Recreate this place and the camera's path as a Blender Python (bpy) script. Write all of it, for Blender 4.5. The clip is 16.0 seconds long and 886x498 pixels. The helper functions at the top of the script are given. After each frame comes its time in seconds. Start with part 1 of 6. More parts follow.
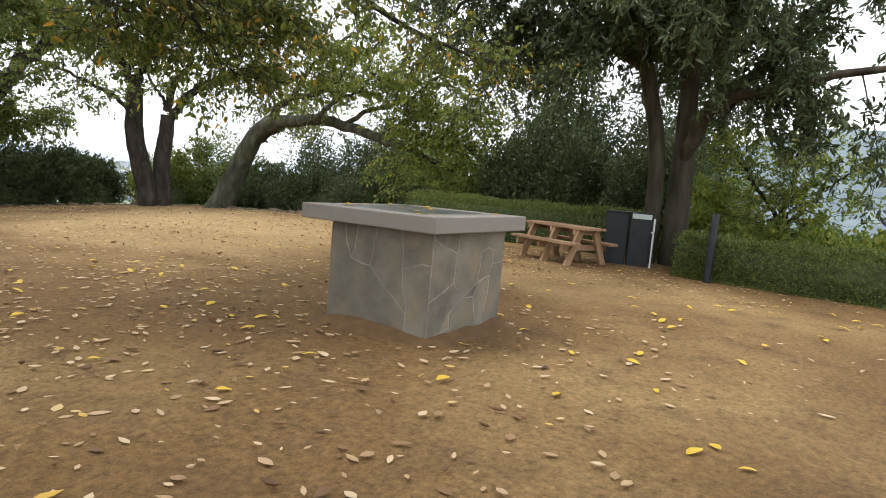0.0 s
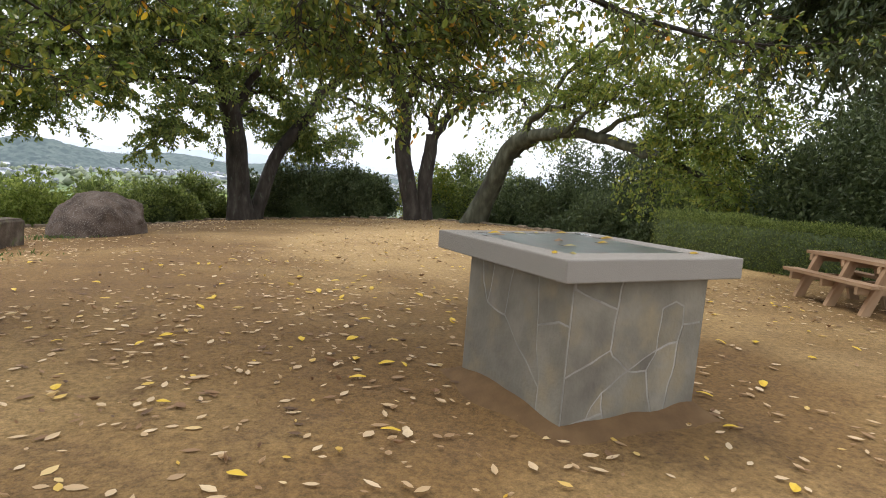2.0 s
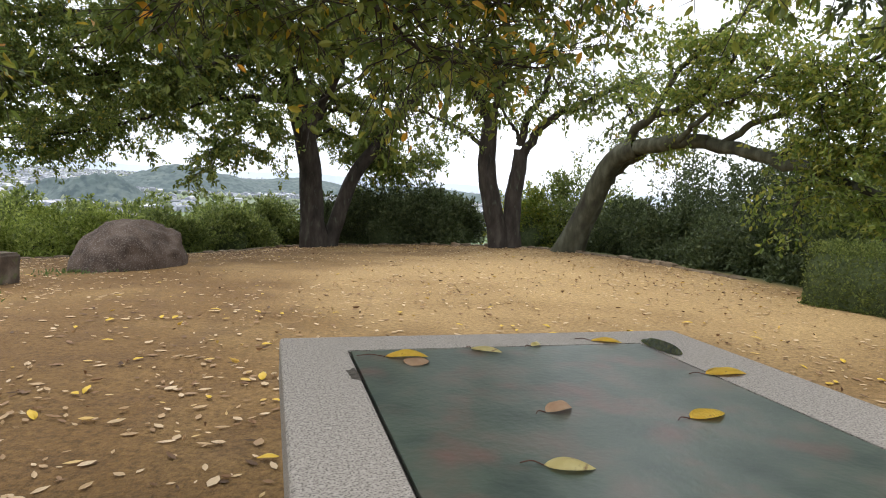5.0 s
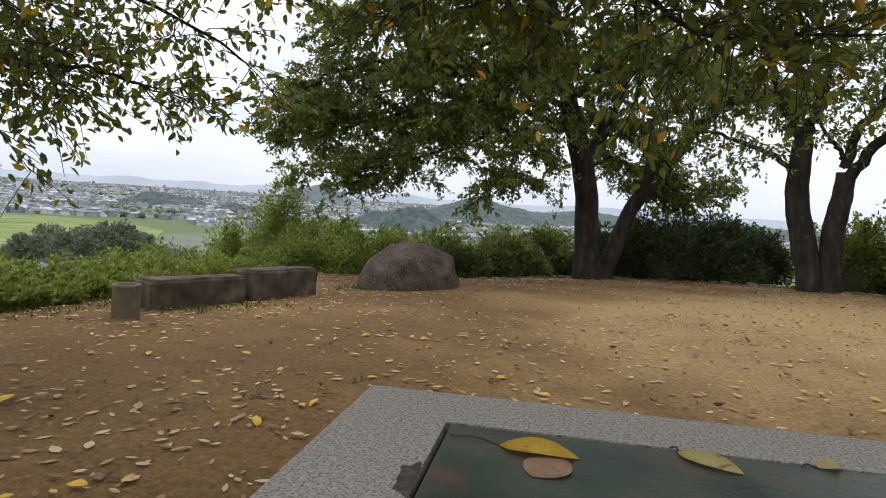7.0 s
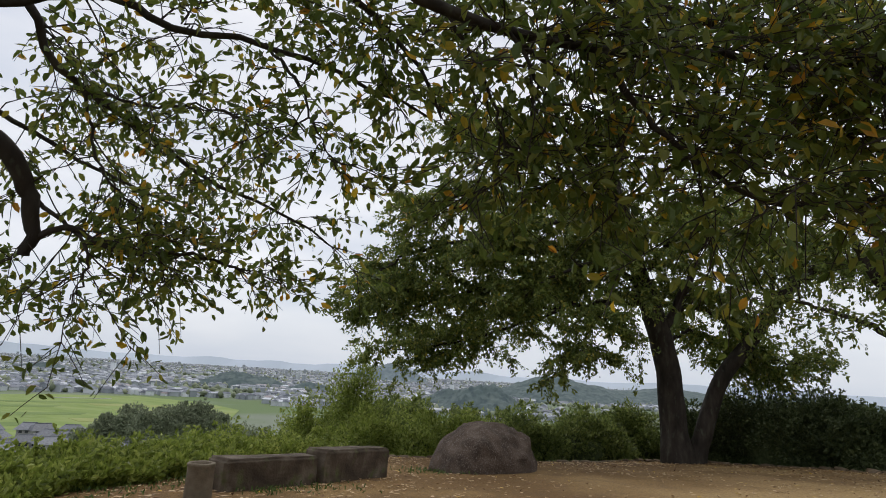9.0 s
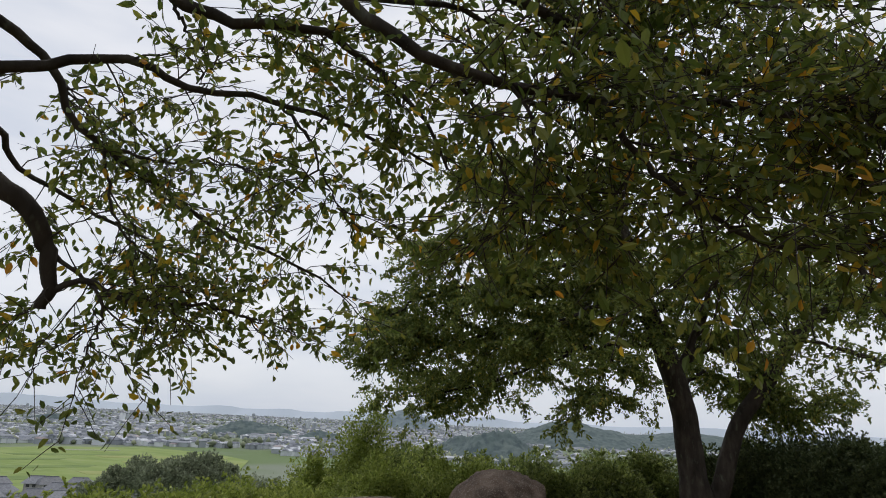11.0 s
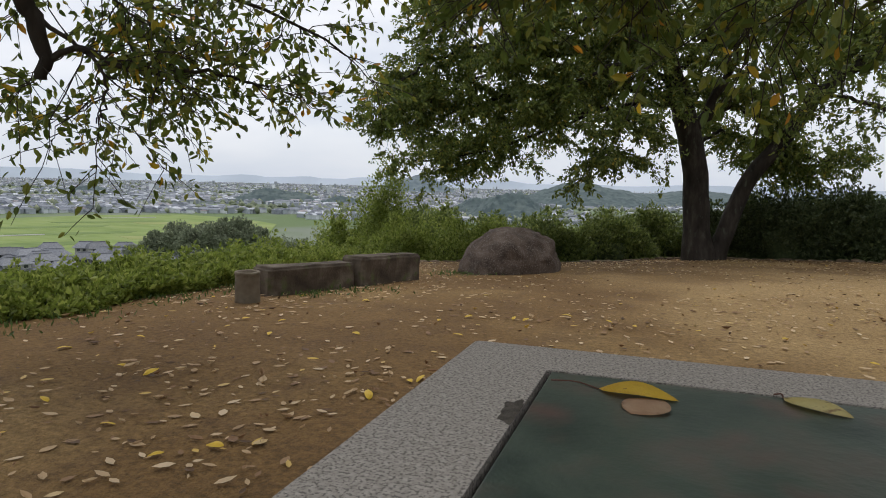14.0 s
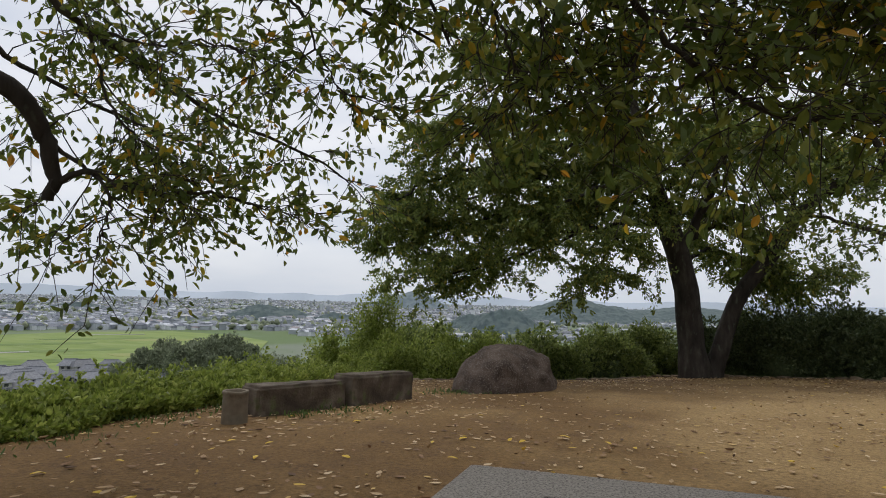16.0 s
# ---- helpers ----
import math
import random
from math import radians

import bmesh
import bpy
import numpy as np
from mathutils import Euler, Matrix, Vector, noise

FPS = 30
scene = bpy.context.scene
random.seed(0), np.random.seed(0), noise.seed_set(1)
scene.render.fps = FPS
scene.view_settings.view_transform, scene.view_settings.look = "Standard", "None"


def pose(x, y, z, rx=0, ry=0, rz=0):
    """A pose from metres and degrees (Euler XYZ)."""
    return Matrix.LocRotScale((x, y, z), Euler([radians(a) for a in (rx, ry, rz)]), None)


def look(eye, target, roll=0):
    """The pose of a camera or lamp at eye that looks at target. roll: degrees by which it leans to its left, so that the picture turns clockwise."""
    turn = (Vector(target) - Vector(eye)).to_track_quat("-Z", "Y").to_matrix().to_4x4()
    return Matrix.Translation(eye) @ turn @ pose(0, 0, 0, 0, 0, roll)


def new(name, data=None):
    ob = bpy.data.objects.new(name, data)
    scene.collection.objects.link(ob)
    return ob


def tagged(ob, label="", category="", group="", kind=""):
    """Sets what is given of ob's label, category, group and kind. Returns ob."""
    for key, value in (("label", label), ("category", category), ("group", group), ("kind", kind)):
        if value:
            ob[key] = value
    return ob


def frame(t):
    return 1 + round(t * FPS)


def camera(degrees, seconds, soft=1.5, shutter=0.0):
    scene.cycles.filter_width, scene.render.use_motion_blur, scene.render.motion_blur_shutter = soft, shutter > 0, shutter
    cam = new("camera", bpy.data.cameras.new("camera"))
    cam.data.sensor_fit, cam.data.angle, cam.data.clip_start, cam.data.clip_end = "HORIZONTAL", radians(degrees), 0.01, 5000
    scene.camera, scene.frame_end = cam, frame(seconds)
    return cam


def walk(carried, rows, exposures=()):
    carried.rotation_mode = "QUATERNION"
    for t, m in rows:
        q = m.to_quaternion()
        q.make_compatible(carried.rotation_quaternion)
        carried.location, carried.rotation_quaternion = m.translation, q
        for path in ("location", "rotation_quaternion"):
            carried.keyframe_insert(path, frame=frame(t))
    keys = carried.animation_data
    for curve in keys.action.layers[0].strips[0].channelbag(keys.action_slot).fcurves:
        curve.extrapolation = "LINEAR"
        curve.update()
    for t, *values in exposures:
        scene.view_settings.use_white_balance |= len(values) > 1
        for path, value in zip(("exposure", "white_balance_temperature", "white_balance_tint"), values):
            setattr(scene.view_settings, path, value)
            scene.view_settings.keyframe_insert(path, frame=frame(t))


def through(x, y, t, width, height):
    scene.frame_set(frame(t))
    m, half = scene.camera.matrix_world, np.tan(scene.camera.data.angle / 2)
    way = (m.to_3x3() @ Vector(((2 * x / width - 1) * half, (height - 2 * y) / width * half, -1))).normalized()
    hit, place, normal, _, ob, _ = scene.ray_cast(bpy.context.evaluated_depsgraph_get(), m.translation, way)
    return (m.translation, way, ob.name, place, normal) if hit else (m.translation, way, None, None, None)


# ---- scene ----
cam = camera(72.1, 16.0, soft=1.0)
EXPOSURE = [(0.0, 0.56), (3.0, 0.58), (5.5, 0.48), (7.0, -0.15), (8.0, -0.38), (9.0, -0.5), (11.5, -0.56), (12.5, -0.54), (13.5, -0.42), (14.5, -0.46), (16.0, -0.55)]
SKY, SUN = 1.42, 1.3
PATH = [
    (0, (-3.478, -2.676, 1.244), (-1.882, -1.489, 1.032), 5.1),
    (0.5, (-3.119, -2.767, 1.287), (-1.784, -1.295, 1.054), 5.0),
    (1, (-2.73, -2.763, 1.32), (-1.682, -1.078, 1.066), 5.1),
    (1.5, (-2.351, -2.577, 1.345), (-1.399, -0.836, 1.092), 4.9),
    (2, (-1.942, -2.415, 1.38), (-1.038, -0.648, 1.134), 4.6),
    (2.5, (-1.608, -2.126, 1.387), (-0.861, -0.287, 1.144), 4.5),
    (3, (-1.202, -1.841, 1.426), (-0.424, -0.013, 1.196), 4.0),
    (5.5, (0.148, -0.038, 1.447), (0.487, 1.921, 1.229), 3.7),
    (6, (0.285, 0.136, 1.427), (0.238, 2.121, 1.182), 3.8),
    (6.5, (0.304, 0.307, 1.394), (0.018, 2.27, 1.132), 3.9),
    (7, (0.322, 0.373, 1.337), (-0.034, 2.335, 1.178), 3.9),
    (7.5, (0.349, 0.353, 1.318), (-0.082, 2.305, 1.351), 3.6),
    (8, (0.303, 0.391, 1.304), (-0.15, 2.331, 1.482), 3.5),
    (8.5, (0.307, 0.353, 1.293), (-0.257, 2.248, 1.591), 3.6),
    (9, (0.31, 0.331, 1.301), (-0.295, 2.194, 1.701), 3.5),
    (11.5, (0.352, 0.264, 1.311), (-0.281, 2.083, 1.851), 2.7),
    (12, (0.355, 0.289, 1.297), (-0.28, 2.118, 1.802), 2.5),
    (12.5, (0.331, 0.338, 1.278), (-0.315, 2.198, 1.627), 2.1),
    (13, (0.336, 0.328, 1.286), (-0.327, 2.215, 1.283), 1.8),
    (13.5, (0.336, 0.331, 1.287), (-0.332, 2.208, 1.111), 1.6),
    (14, (0.342, 0.31, 1.294), (-0.327, 2.182, 1.077), 1.5),
    (14.5, (0.344, 0.304, 1.296), (-0.326, 2.188, 1.241), 1.5),
    (15, (0.343, 0.304, 1.296), (-0.323, 2.187, 1.4), 1.5),
    (15.5, (0.347, 0.294, 1.299), (-0.315, 2.175, 1.45), 1.5),
    (16, (0.349, 0.284, 1.302), (-0.311, 2.164, 1.466), 1.5),
]
walk(cam, [(t, look(eye, target, roll)) for t, eye, target, roll in PATH], EXPOSURE)

# ---- light: overcast sky, a weak wide sun ----
world = bpy.data.worlds.new("overcast_sky")
scene.world = world
world.use_nodes = True
wn, wl = world.node_tree.nodes, world.node_tree.links
wn.clear()
w_out, w_bg = wn.new("ShaderNodeOutputWorld"), wn.new("ShaderNodeBackground")
w_sky = wn.new("ShaderNodeTexSky")
w_sky.sky_type, w_sky.sun_disc = "NISHITA", False
w_sky.sun_elevation, w_sky.sun_rotation = radians(58), radians(-20)
w_coord, w_map = wn.new("ShaderNodeTexCoord"), wn.new("ShaderNodeMapping")
w_map.inputs["Scale"].default_value = (2.2, 2.2, 9.0)
w_noise = wn.new("ShaderNodeTexNoise")
w_noise.inputs["Scale"].default_value, w_noise.inputs["Detail"].default_value = 1.6, 5
w_ramp = wn.new("ShaderNodeValToRGB")
w_ramp.color_ramp.elements[0].position, w_ramp.color_ramp.elements[1].position = 0.32, 0.68
w_ramp.color_ramp.elements[0].color, w_ramp.color_ramp.elements[1].color = (0.72, 0.76, 0.85, 1), (0.97, 0.97, 1.0, 1)
w_dim = wn.new("ShaderNodeMix")
w_dim.data_type, w_dim.blend_type = "RGBA", "MULTIPLY"
w_dim.inputs[0].default_value = 1.0
w_dim.inputs[7].default_value = (0.10, 0.10, 0.10, 1)
w_mix = wn.new("ShaderNodeMix")
w_mix.data_type = "RGBA"
w_mix.inputs[0].default_value = 0.88
wl.new(w_sky.outputs[0], w_dim.inputs[6])
wl.new(w_coord.outputs["Generated"], w_map.inputs[0])
wl.new(w_map.outputs[0], w_noise.inputs["Vector"])
wl.new(w_noise.outputs[0], w_ramp.inputs[0])
wl.new(w_dim.outputs[2], w_mix.inputs[6])
wl.new(w_ramp.outputs[0], w_mix.inputs[7])
w_sep, w_low, w_haze = wn.new("ShaderNodeSeparateXYZ"), wn.new("ShaderNodeMapRange"), wn.new("ShaderNodeMix")
w_low.inputs[1].default_value, w_low.inputs[2].default_value, w_low.inputs[3].default_value, w_low.inputs[4].default_value = 0.0, 0.11, 0.6, 0.0
w_haze.data_type = "RGBA"
w_haze.inputs[7].default_value = (0.50, 0.57, 0.68, 1)
wl.new(w_coord.outputs["Generated"], w_sep.inputs[0])
wl.new(w_sep.outputs[2], w_low.inputs[0])
wl.new(w_low.outputs[0], w_haze.inputs[0])
wl.new(w_mix.outputs[2], w_haze.inputs[6])
wl.new(w_haze.outputs[2], w_bg.inputs[0])
w_bg.inputs[1].default_value = SKY
wl.new(w_bg.outputs[0], w_out.inputs[0])
sun = new("sun", bpy.data.lights.new("sun", "SUN"))
sun.data.energy, sun.data.angle, sun.data.color = SUN, radians(25), (1.0, 0.96, 0.9)
sun.matrix_world = look((-3, 8, 14), (0, 0, 0))


# ---- materials ----
def material(name, colours, scale=6.0, rough=0.8, bump=0.3, bump_scale=None, metal=0.0, coords="Object", detail=6.0, spec=0.3,
             fine=None, stretch=(1, 1, 1), random_mix=0.0):
    """Colours run along a large noise; fine: (colour, scale, low, high) adds grains or stains of a second size."""
    m = bpy.data.materials.new(name)
    m.use_nodes = True
    n, l = m.node_tree.nodes, m.node_tree.links
    b = n["Principled BSDF"]
    b.inputs["Roughness"].default_value, b.inputs["Metallic"].default_value = rough, metal
    b.inputs["Specular IOR Level"].default_value = spec
    tc, mp = n.new("ShaderNodeTexCoord"), n.new("ShaderNodeMapping")
    mp.inputs["Scale"].default_value = stretch
    l.new(tc.outputs[coords], mp.inputs[0])
    no, ra = n.new("ShaderNodeTexNoise"), n.new("ShaderNodeValToRGB")
    no.inputs["Scale"].default_value, no.inputs["Detail"].default_value = scale, detail
    l.new(mp.outputs[0], no.inputs["Vector"])
    l.new(no.outputs[0], ra.inputs[0])
    while len(ra.color_ramp.elements) < len(colours):
        ra.color_ramp.elements.new(0.5)
    for i, c in enumerate(colours):
        ra.color_ramp.elements[i].position = 0.28 + 0.44 * i / max(1, len(colours) - 1)
        ra.color_ramp.elements[i].color = (*c, 1)
    out = ra.outputs[0]
    if fine:
        c2, s2, lo, hi = fine
        n2, r2, mx = n.new("ShaderNodeTexNoise"), n.new("ShaderNodeMapRange"), n.new("ShaderNodeMix")
        n2.inputs["Scale"].default_value, n2.inputs["Detail"].default_value = s2, 3
        l.new(mp.outputs[0], n2.inputs["Vector"])
        r2.inputs[1].default_value, r2.inputs[2].default_value = lo, hi
        l.new(n2.outputs[0], r2.inputs[0])
        mx.data_type = "RGBA"
        l.new(r2.outputs[0], mx.inputs[0])
        l.new(out, mx.inputs[6])
        mx.inputs[7].default_value = (*c2, 1)
        out = mx.outputs[2]
    if random_mix:
        oi, hs, mr = n.new("ShaderNodeObjectInfo"), n.new("ShaderNodeHueSaturation"), n.new("ShaderNodeMapRange")
        mr.inputs[3].default_value, mr.inputs[4].default_value = 1 - random_mix, 1 + random_mix
        l.new(oi.outputs["Random"], mr.inputs[0])
        l.new(mr.outputs[0], hs.inputs["Value"])
        l.new(out, hs.inputs["Color"])
        out = hs.outputs[0]
    l.new(out, b.inputs["Base Color"])
    if bump:
        nb, bp = n.new("ShaderNodeTexNoise"), n.new("ShaderNodeBump")
        nb.inputs["Scale"].default_value, nb.inputs["Detail"].default_value = bump_scale or scale * 6, 5
        l.new(mp.outputs[0], nb.inputs["Vector"])
        bp.inputs["Strength"].default_value, bp.inputs["Distance"].default_value = bump, 0.02
        l.new(nb.outputs[0], bp.inputs["Height"])
        l.new(bp.outputs[0], b.inputs["Normal"])
    return m


def leaf_material(name, colours, positions, rough=0.42, through=0.35):
    """Each leaf takes its own colour from the ramp; part of the light passes through."""
    m = bpy.data.materials.new(name)
    m.use_nodes = True
    n, l = m.node_tree.nodes, m.node_tree.links
    b, out = n["Principled BSDF"], n["Material Output"]
    b.inputs["Roughness"].default_value, b.inputs["Specular IOR Level"].default_value = rough, 0.45
    ge, ra = n.new("ShaderNodeNewGeometry"), n.new("ShaderNodeValToRGB")
    while len(ra.color_ramp.elements) < len(colours):
        ra.color_ramp.elements.new(0.5)
    for i, (c, p) in enumerate(zip(colours, positions)):
        ra.color_ramp.elements[i].position, ra.color_ramp.elements[i].color = p, (*c, 1)
    l.new(ge.outputs["Random Per Island"], ra.inputs[0])
    tr, mx = n.new("ShaderNodeBsdfTranslucent"), n.new("ShaderNodeMixShader")
    mx.inputs[0].default_value = through
    l.new(ra.outputs[0], b.inputs["Base Color"])
    l.new(ra.outputs[0], tr.inputs[0])
    l.new(b.outputs[0], mx.inputs[1])
    l.new(tr.outputs[0], mx.inputs[2])
    l.new(mx.outputs[0], out.inputs[0])
    return m


M = {}
M["bark"] = material("cherry_bark", [(0.018, 0.015, 0.012), (0.042, 0.034, 0.027), (0.08, 0.068, 0.055)], 5, 0.9, 0.9, 22, stretch=(1, 1, 0.35),
                     fine=((0.10, 0.11, 0.08), 9, 0.6, 0.8))
M["bark_moss"] = material("mossy_bark", [(0.03, 0.027, 0.02), (0.07, 0.07, 0.045), (0.13, 0.135, 0.095)], 5, 0.95, 0.9, 22, stretch=(1, 1, 0.35))
M["bark_tan"] = material("camphor_bark", [(0.028, 0.024, 0.016), (0.068, 0.057, 0.038), (0.12, 0.102, 0.072)], 6, 0.9, 1.0, 26, stretch=(1, 1, 0.2))
M["twig"] = material("twig_bark", [(0.03, 0.024, 0.02), (0.07, 0.055, 0.045)], 8, 0.9, 0.3)
M["leaf_cherry"] = leaf_material("cherry_leaf", [(0.085, 0.12, 0.026), (0.165, 0.215, 0.046), (0.26, 0.30, 0.07), (0.42, 0.35, 0.05)], [0.0, 0.45, 0.92, 1.0], through=0.5)
M["leaf_autumn"] = leaf_material("cherry_leaf_turning", [(0.075, 0.115, 0.02), (0.14, 0.185, 0.035), (0.25, 0.26, 0.045), (0.62, 0.42, 0.03), (0.55, 0.25, 0.03)],
                                 [0.0, 0.5, 0.92, 0.97, 1.0], through=0.5)
M["leaf_dark"] = leaf_material("evergreen_leaf", [(0.045, 0.064, 0.024), (0.085, 0.115, 0.042), (0.15, 0.18, 0.072)], [0.0, 0.6, 1.0], 0.55, 0.3)
M["leaf_shrub"] = leaf_material("shrub_leaf", [(0.085, 0.115, 0.03), (0.17, 0.215, 0.055), (0.29, 0.33, 0.09)], [0.0, 0.55, 1.0], through=0.5)
M["leaf_bright"] = leaf_material("young_leaf", [(0.125, 0.165, 0.028), (0.245, 0.305, 0.055), (0.39, 0.43, 0.11)], [0.0, 0.55, 1.0], through=0.5)
M["leaf_maple"] = leaf_material("maple_leaf", [(0.13, 0.19, 0.03), (0.24, 0.30, 0.06), (0.40, 0.38, 0.06)], [0.0, 0.6, 1.0], through=0.5)
# far foliage greyed in its base colour, in place of haze
M["leaf_far"] = leaf_material("hazed_wood_leaf", [(0.15, 0.18, 0.115), (0.24, 0.275, 0.175), (0.33, 0.36, 0.23)], [0.0, 0.55, 1.0], 0.8, 0.2)
# dark filler colour standing in for the shade inside shrubs and hedges
M["shade_core"] = material("inner_shade_filler", [(0.045, 0.062, 0.025), (0.12, 0.15, 0.06)], 14, 0.95, 0.9)
M["fallen"] = leaf_material("fallen_leaf", [(0.09, 0.05, 0.025), (0.24, 0.13, 0.06), (0.50, 0.34, 0.18), (0.68, 0.53, 0.34), (0.62, 0.40, 0.05)], [0.0, 0.16, 0.45, 0.9, 1.0], 0.7, 0.12)
M["granite"] = material("granite", [(0.225, 0.205, 0.178), (0.30, 0.272, 0.236), (0.37, 0.338, 0.295)], 110, 0.75, 0.15, 140, fine=((0.125, 0.112, 0.098), 230, 0.50, 0.62), detail=8, spec=0.2)
M["plate"] = material("slate_plate", [(0.02, 0.034, 0.025), (0.05, 0.068, 0.05), (0.10, 0.08, 0.062)], 7, 0.3, 0.06, 60, spec=0.38, fine=((0.12, 0.06, 0.048), 5, 0.55, 0.75))
M["gap"] = material("joint_dirt", [(0.015, 0.013, 0.012), (0.04, 0.035, 0.03)], 30, 0.9, 0.4)
M["chip"] = material("broken_granite", [(0.035, 0.029, 0.022), (0.10, 0.088, 0.07)], 60, 0.9, 0.8, 90)
M["stone"] = material("paving_stone", [(0.125, 0.11, 0.086), (0.18, 0.162, 0.126), (0.245, 0.222, 0.172)], 3.6, 0.85, 0.35, 40, fine=((0.235, 0.195, 0.125), 5, 0.5, 0.75), random_mix=0.2)
M["mortar"] = material("mortar", [(0.17, 0.158, 0.135), (0.27, 0.25, 0.215), (0.38, 0.355, 0.31)], 5, 0.9, 0.3, 60)
M["mud"] = material("splashed_soil", [(0.105, 0.06, 0.027), (0.17, 0.102, 0.046)], 7, 0.95, 0.3, 60)
M["moss_stone"] = material("weathered_stone", [(0.042, 0.030, 0.021), (0.095, 0.072, 0.051), (0.20, 0.165, 0.125)], 3.4, 0.92, 0.7, 30, fine=((0.11, 0.12, 0.05), 5, 0.55, 0.72))
M["rock"] = material("dark_boulder", [(0.04, 0.028, 0.02), (0.085, 0.06, 0.044), (0.14, 0.105, 0.08)], 3.2, 0.92, 0.9, 24, fine=((0.21, 0.18, 0.155), 48, 0.54, 0.68))
M["concrete"] = material("concrete", [(0.13, 0.10, 0.066), (0.24, 0.20, 0.145)], 6, 0.9, 0.4, 50, fine=((0.13, 0.12, 0.09), 7, 0.55, 0.75))
M["wood"] = material("weathered_timber", [(0.20, 0.115, 0.06), (0.33, 0.205, 0.115), (0.44, 0.30, 0.18)], 5, 0.75, 0.35, 30, stretch=(1, 0.18, 1), random_mix=0.15)
M["steel_dark"] = material("dark_painted_steel", [(0.016, 0.019, 0.022), (0.028, 0.031, 0.035)], 5, 0.5, 0.08, 40)
M["label_plate"] = material("pale_label_plate", [(0.42, 0.50, 0.47), (0.55, 0.62, 0.58)], 5, 0.5, 0.05)
M["white_metal"] = material("white_painted_metal", [(0.62, 0.62, 0.6), (0.75, 0.75, 0.73)], 8, 0.5, 0.05)
M["edging"] = material("edging_stone", [(0.10, 0.07, 0.042), (0.17, 0.125, 0.08), (0.24, 0.195, 0.14)], 5, 0.95, 0.6, 40, random_mix=0.25)
M["rice"] = material("rice_field", [(0.16, 0.225, 0.055), (0.21, 0.28, 0.075), (0.26, 0.31, 0.105)], 0.02, 0.95, 0, stretch=(1, 3, 1), fine=((0.24, 0.30, 0.12), 0.09, 0.5, 0.75))
M["rice_ripe"] = material("ripening_rice", [(0.22, 0.26, 0.075), (0.27, 0.30, 0.10), (0.31, 0.33, 0.14)], 0.03, 0.95, 0, stretch=(1, 3, 1))
M["rice_deep"] = material("deep_green_rice", [(0.12, 0.18, 0.05), (0.155, 0.22, 0.065), (0.19, 0.25, 0.085)], 0.03, 0.95, 0, stretch=(1, 3, 1))
M["path"] = material("farm_track", [(0.34, 0.35, 0.31), (0.42, 0.42, 0.38)], 0.3, 0.9, 0)
# town roofs and walls carry the distance haze as a blue-grey tint
M["far_roof"] = leaf_material("hazed_roof_tile", [(0.11, 0.125, 0.155), (0.17, 0.19, 0.225), (0.25, 0.27, 0.31), (0.60, 0.63, 0.68), (0.26, 0.22, 0.22)], [0.0, 0.4, 0.7, 0.88, 1.0], 0.6, 0.0)
M["far_wall"] = leaf_material("hazed_house_wall", [(0.26, 0.285, 0.32), (0.42, 0.45, 0.49), (0.80, 0.82, 0.86)], [0.0, 0.5, 1.0], 0.8, 0.0)
M["roof"] = material("grey_roof_tile", [(0.12, 0.127, 0.145), (0.22, 0.228, 0.245)], 1.2, 0.6, 0.3, 6, random_mix=0.25)
M["plaster"] = material("house_plaster", [(0.36, 0.36, 0.35), (0.55, 0.54, 0.52)], 0.6, 0.85, 0.05, random_mix=0.15)
M["window"] = material("window_glass", [(0.04, 0.045, 0.05), (0.07, 0.075, 0.08)], 0.5, 0.15, 0, spec=0.5)
# hill and mountain colours paled and blued to stand in for distance haze
M["hill"] = material("wooded_hill", [(0.09, 0.125, 0.125), (0.125, 0.16, 0.155), (0.16, 0.195, 0.18)], 0.05, 0.95, 0.0, fine=((0.085, 0.115, 0.12), 0.12, 0.45, 0.6))
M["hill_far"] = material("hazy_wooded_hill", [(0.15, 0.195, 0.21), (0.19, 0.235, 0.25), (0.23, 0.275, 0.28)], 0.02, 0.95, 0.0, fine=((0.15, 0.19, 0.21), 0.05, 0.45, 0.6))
M["mountain"] = material("hazed_mountain", [(0.60, 0.66, 0.75), (0.66, 0.72, 0.80)], 0.002, 1.0, 0.0)
M["yellow_leaf"] = material("yellow_leaf", [(0.62, 0.40, 0.035), (0.72, 0.50, 0.06)], 20, 0.55, 0.2, 60, fine=((0.35, 0.2, 0.04), 90, 0.66, 0.72))
M["pale_leaf"] = material("pale_dry_leaf", [(0.55, 0.45, 0.16), (0.66, 0.58, 0.28)], 20, 0.6, 0.2, 60, fine=((0.3, 0.2, 0.1), 60, 0.62, 0.7))
M["brown_leaf"] = material("brown_dry_leaf", [(0.42, 0.26, 0.15), (0.55, 0.38, 0.24)], 20, 0.65, 0.2, 60)
M["stalk"] = material("leaf_stalk", [(0.06, 0.025, 0.016), (0.10, 0.042, 0.026)], 20, 0.6, 0)
M["water"] = material("rain_water", [(0.03, 0.034, 0.032), (0.04, 0.044, 0.042)], 3, 0.03, 0, spec=0.6)
M["weed"] = leaf_material("low_weed", [(0.05, 0.09, 0.02), (0.12, 0.18, 0.04)], [0.0, 1.0])


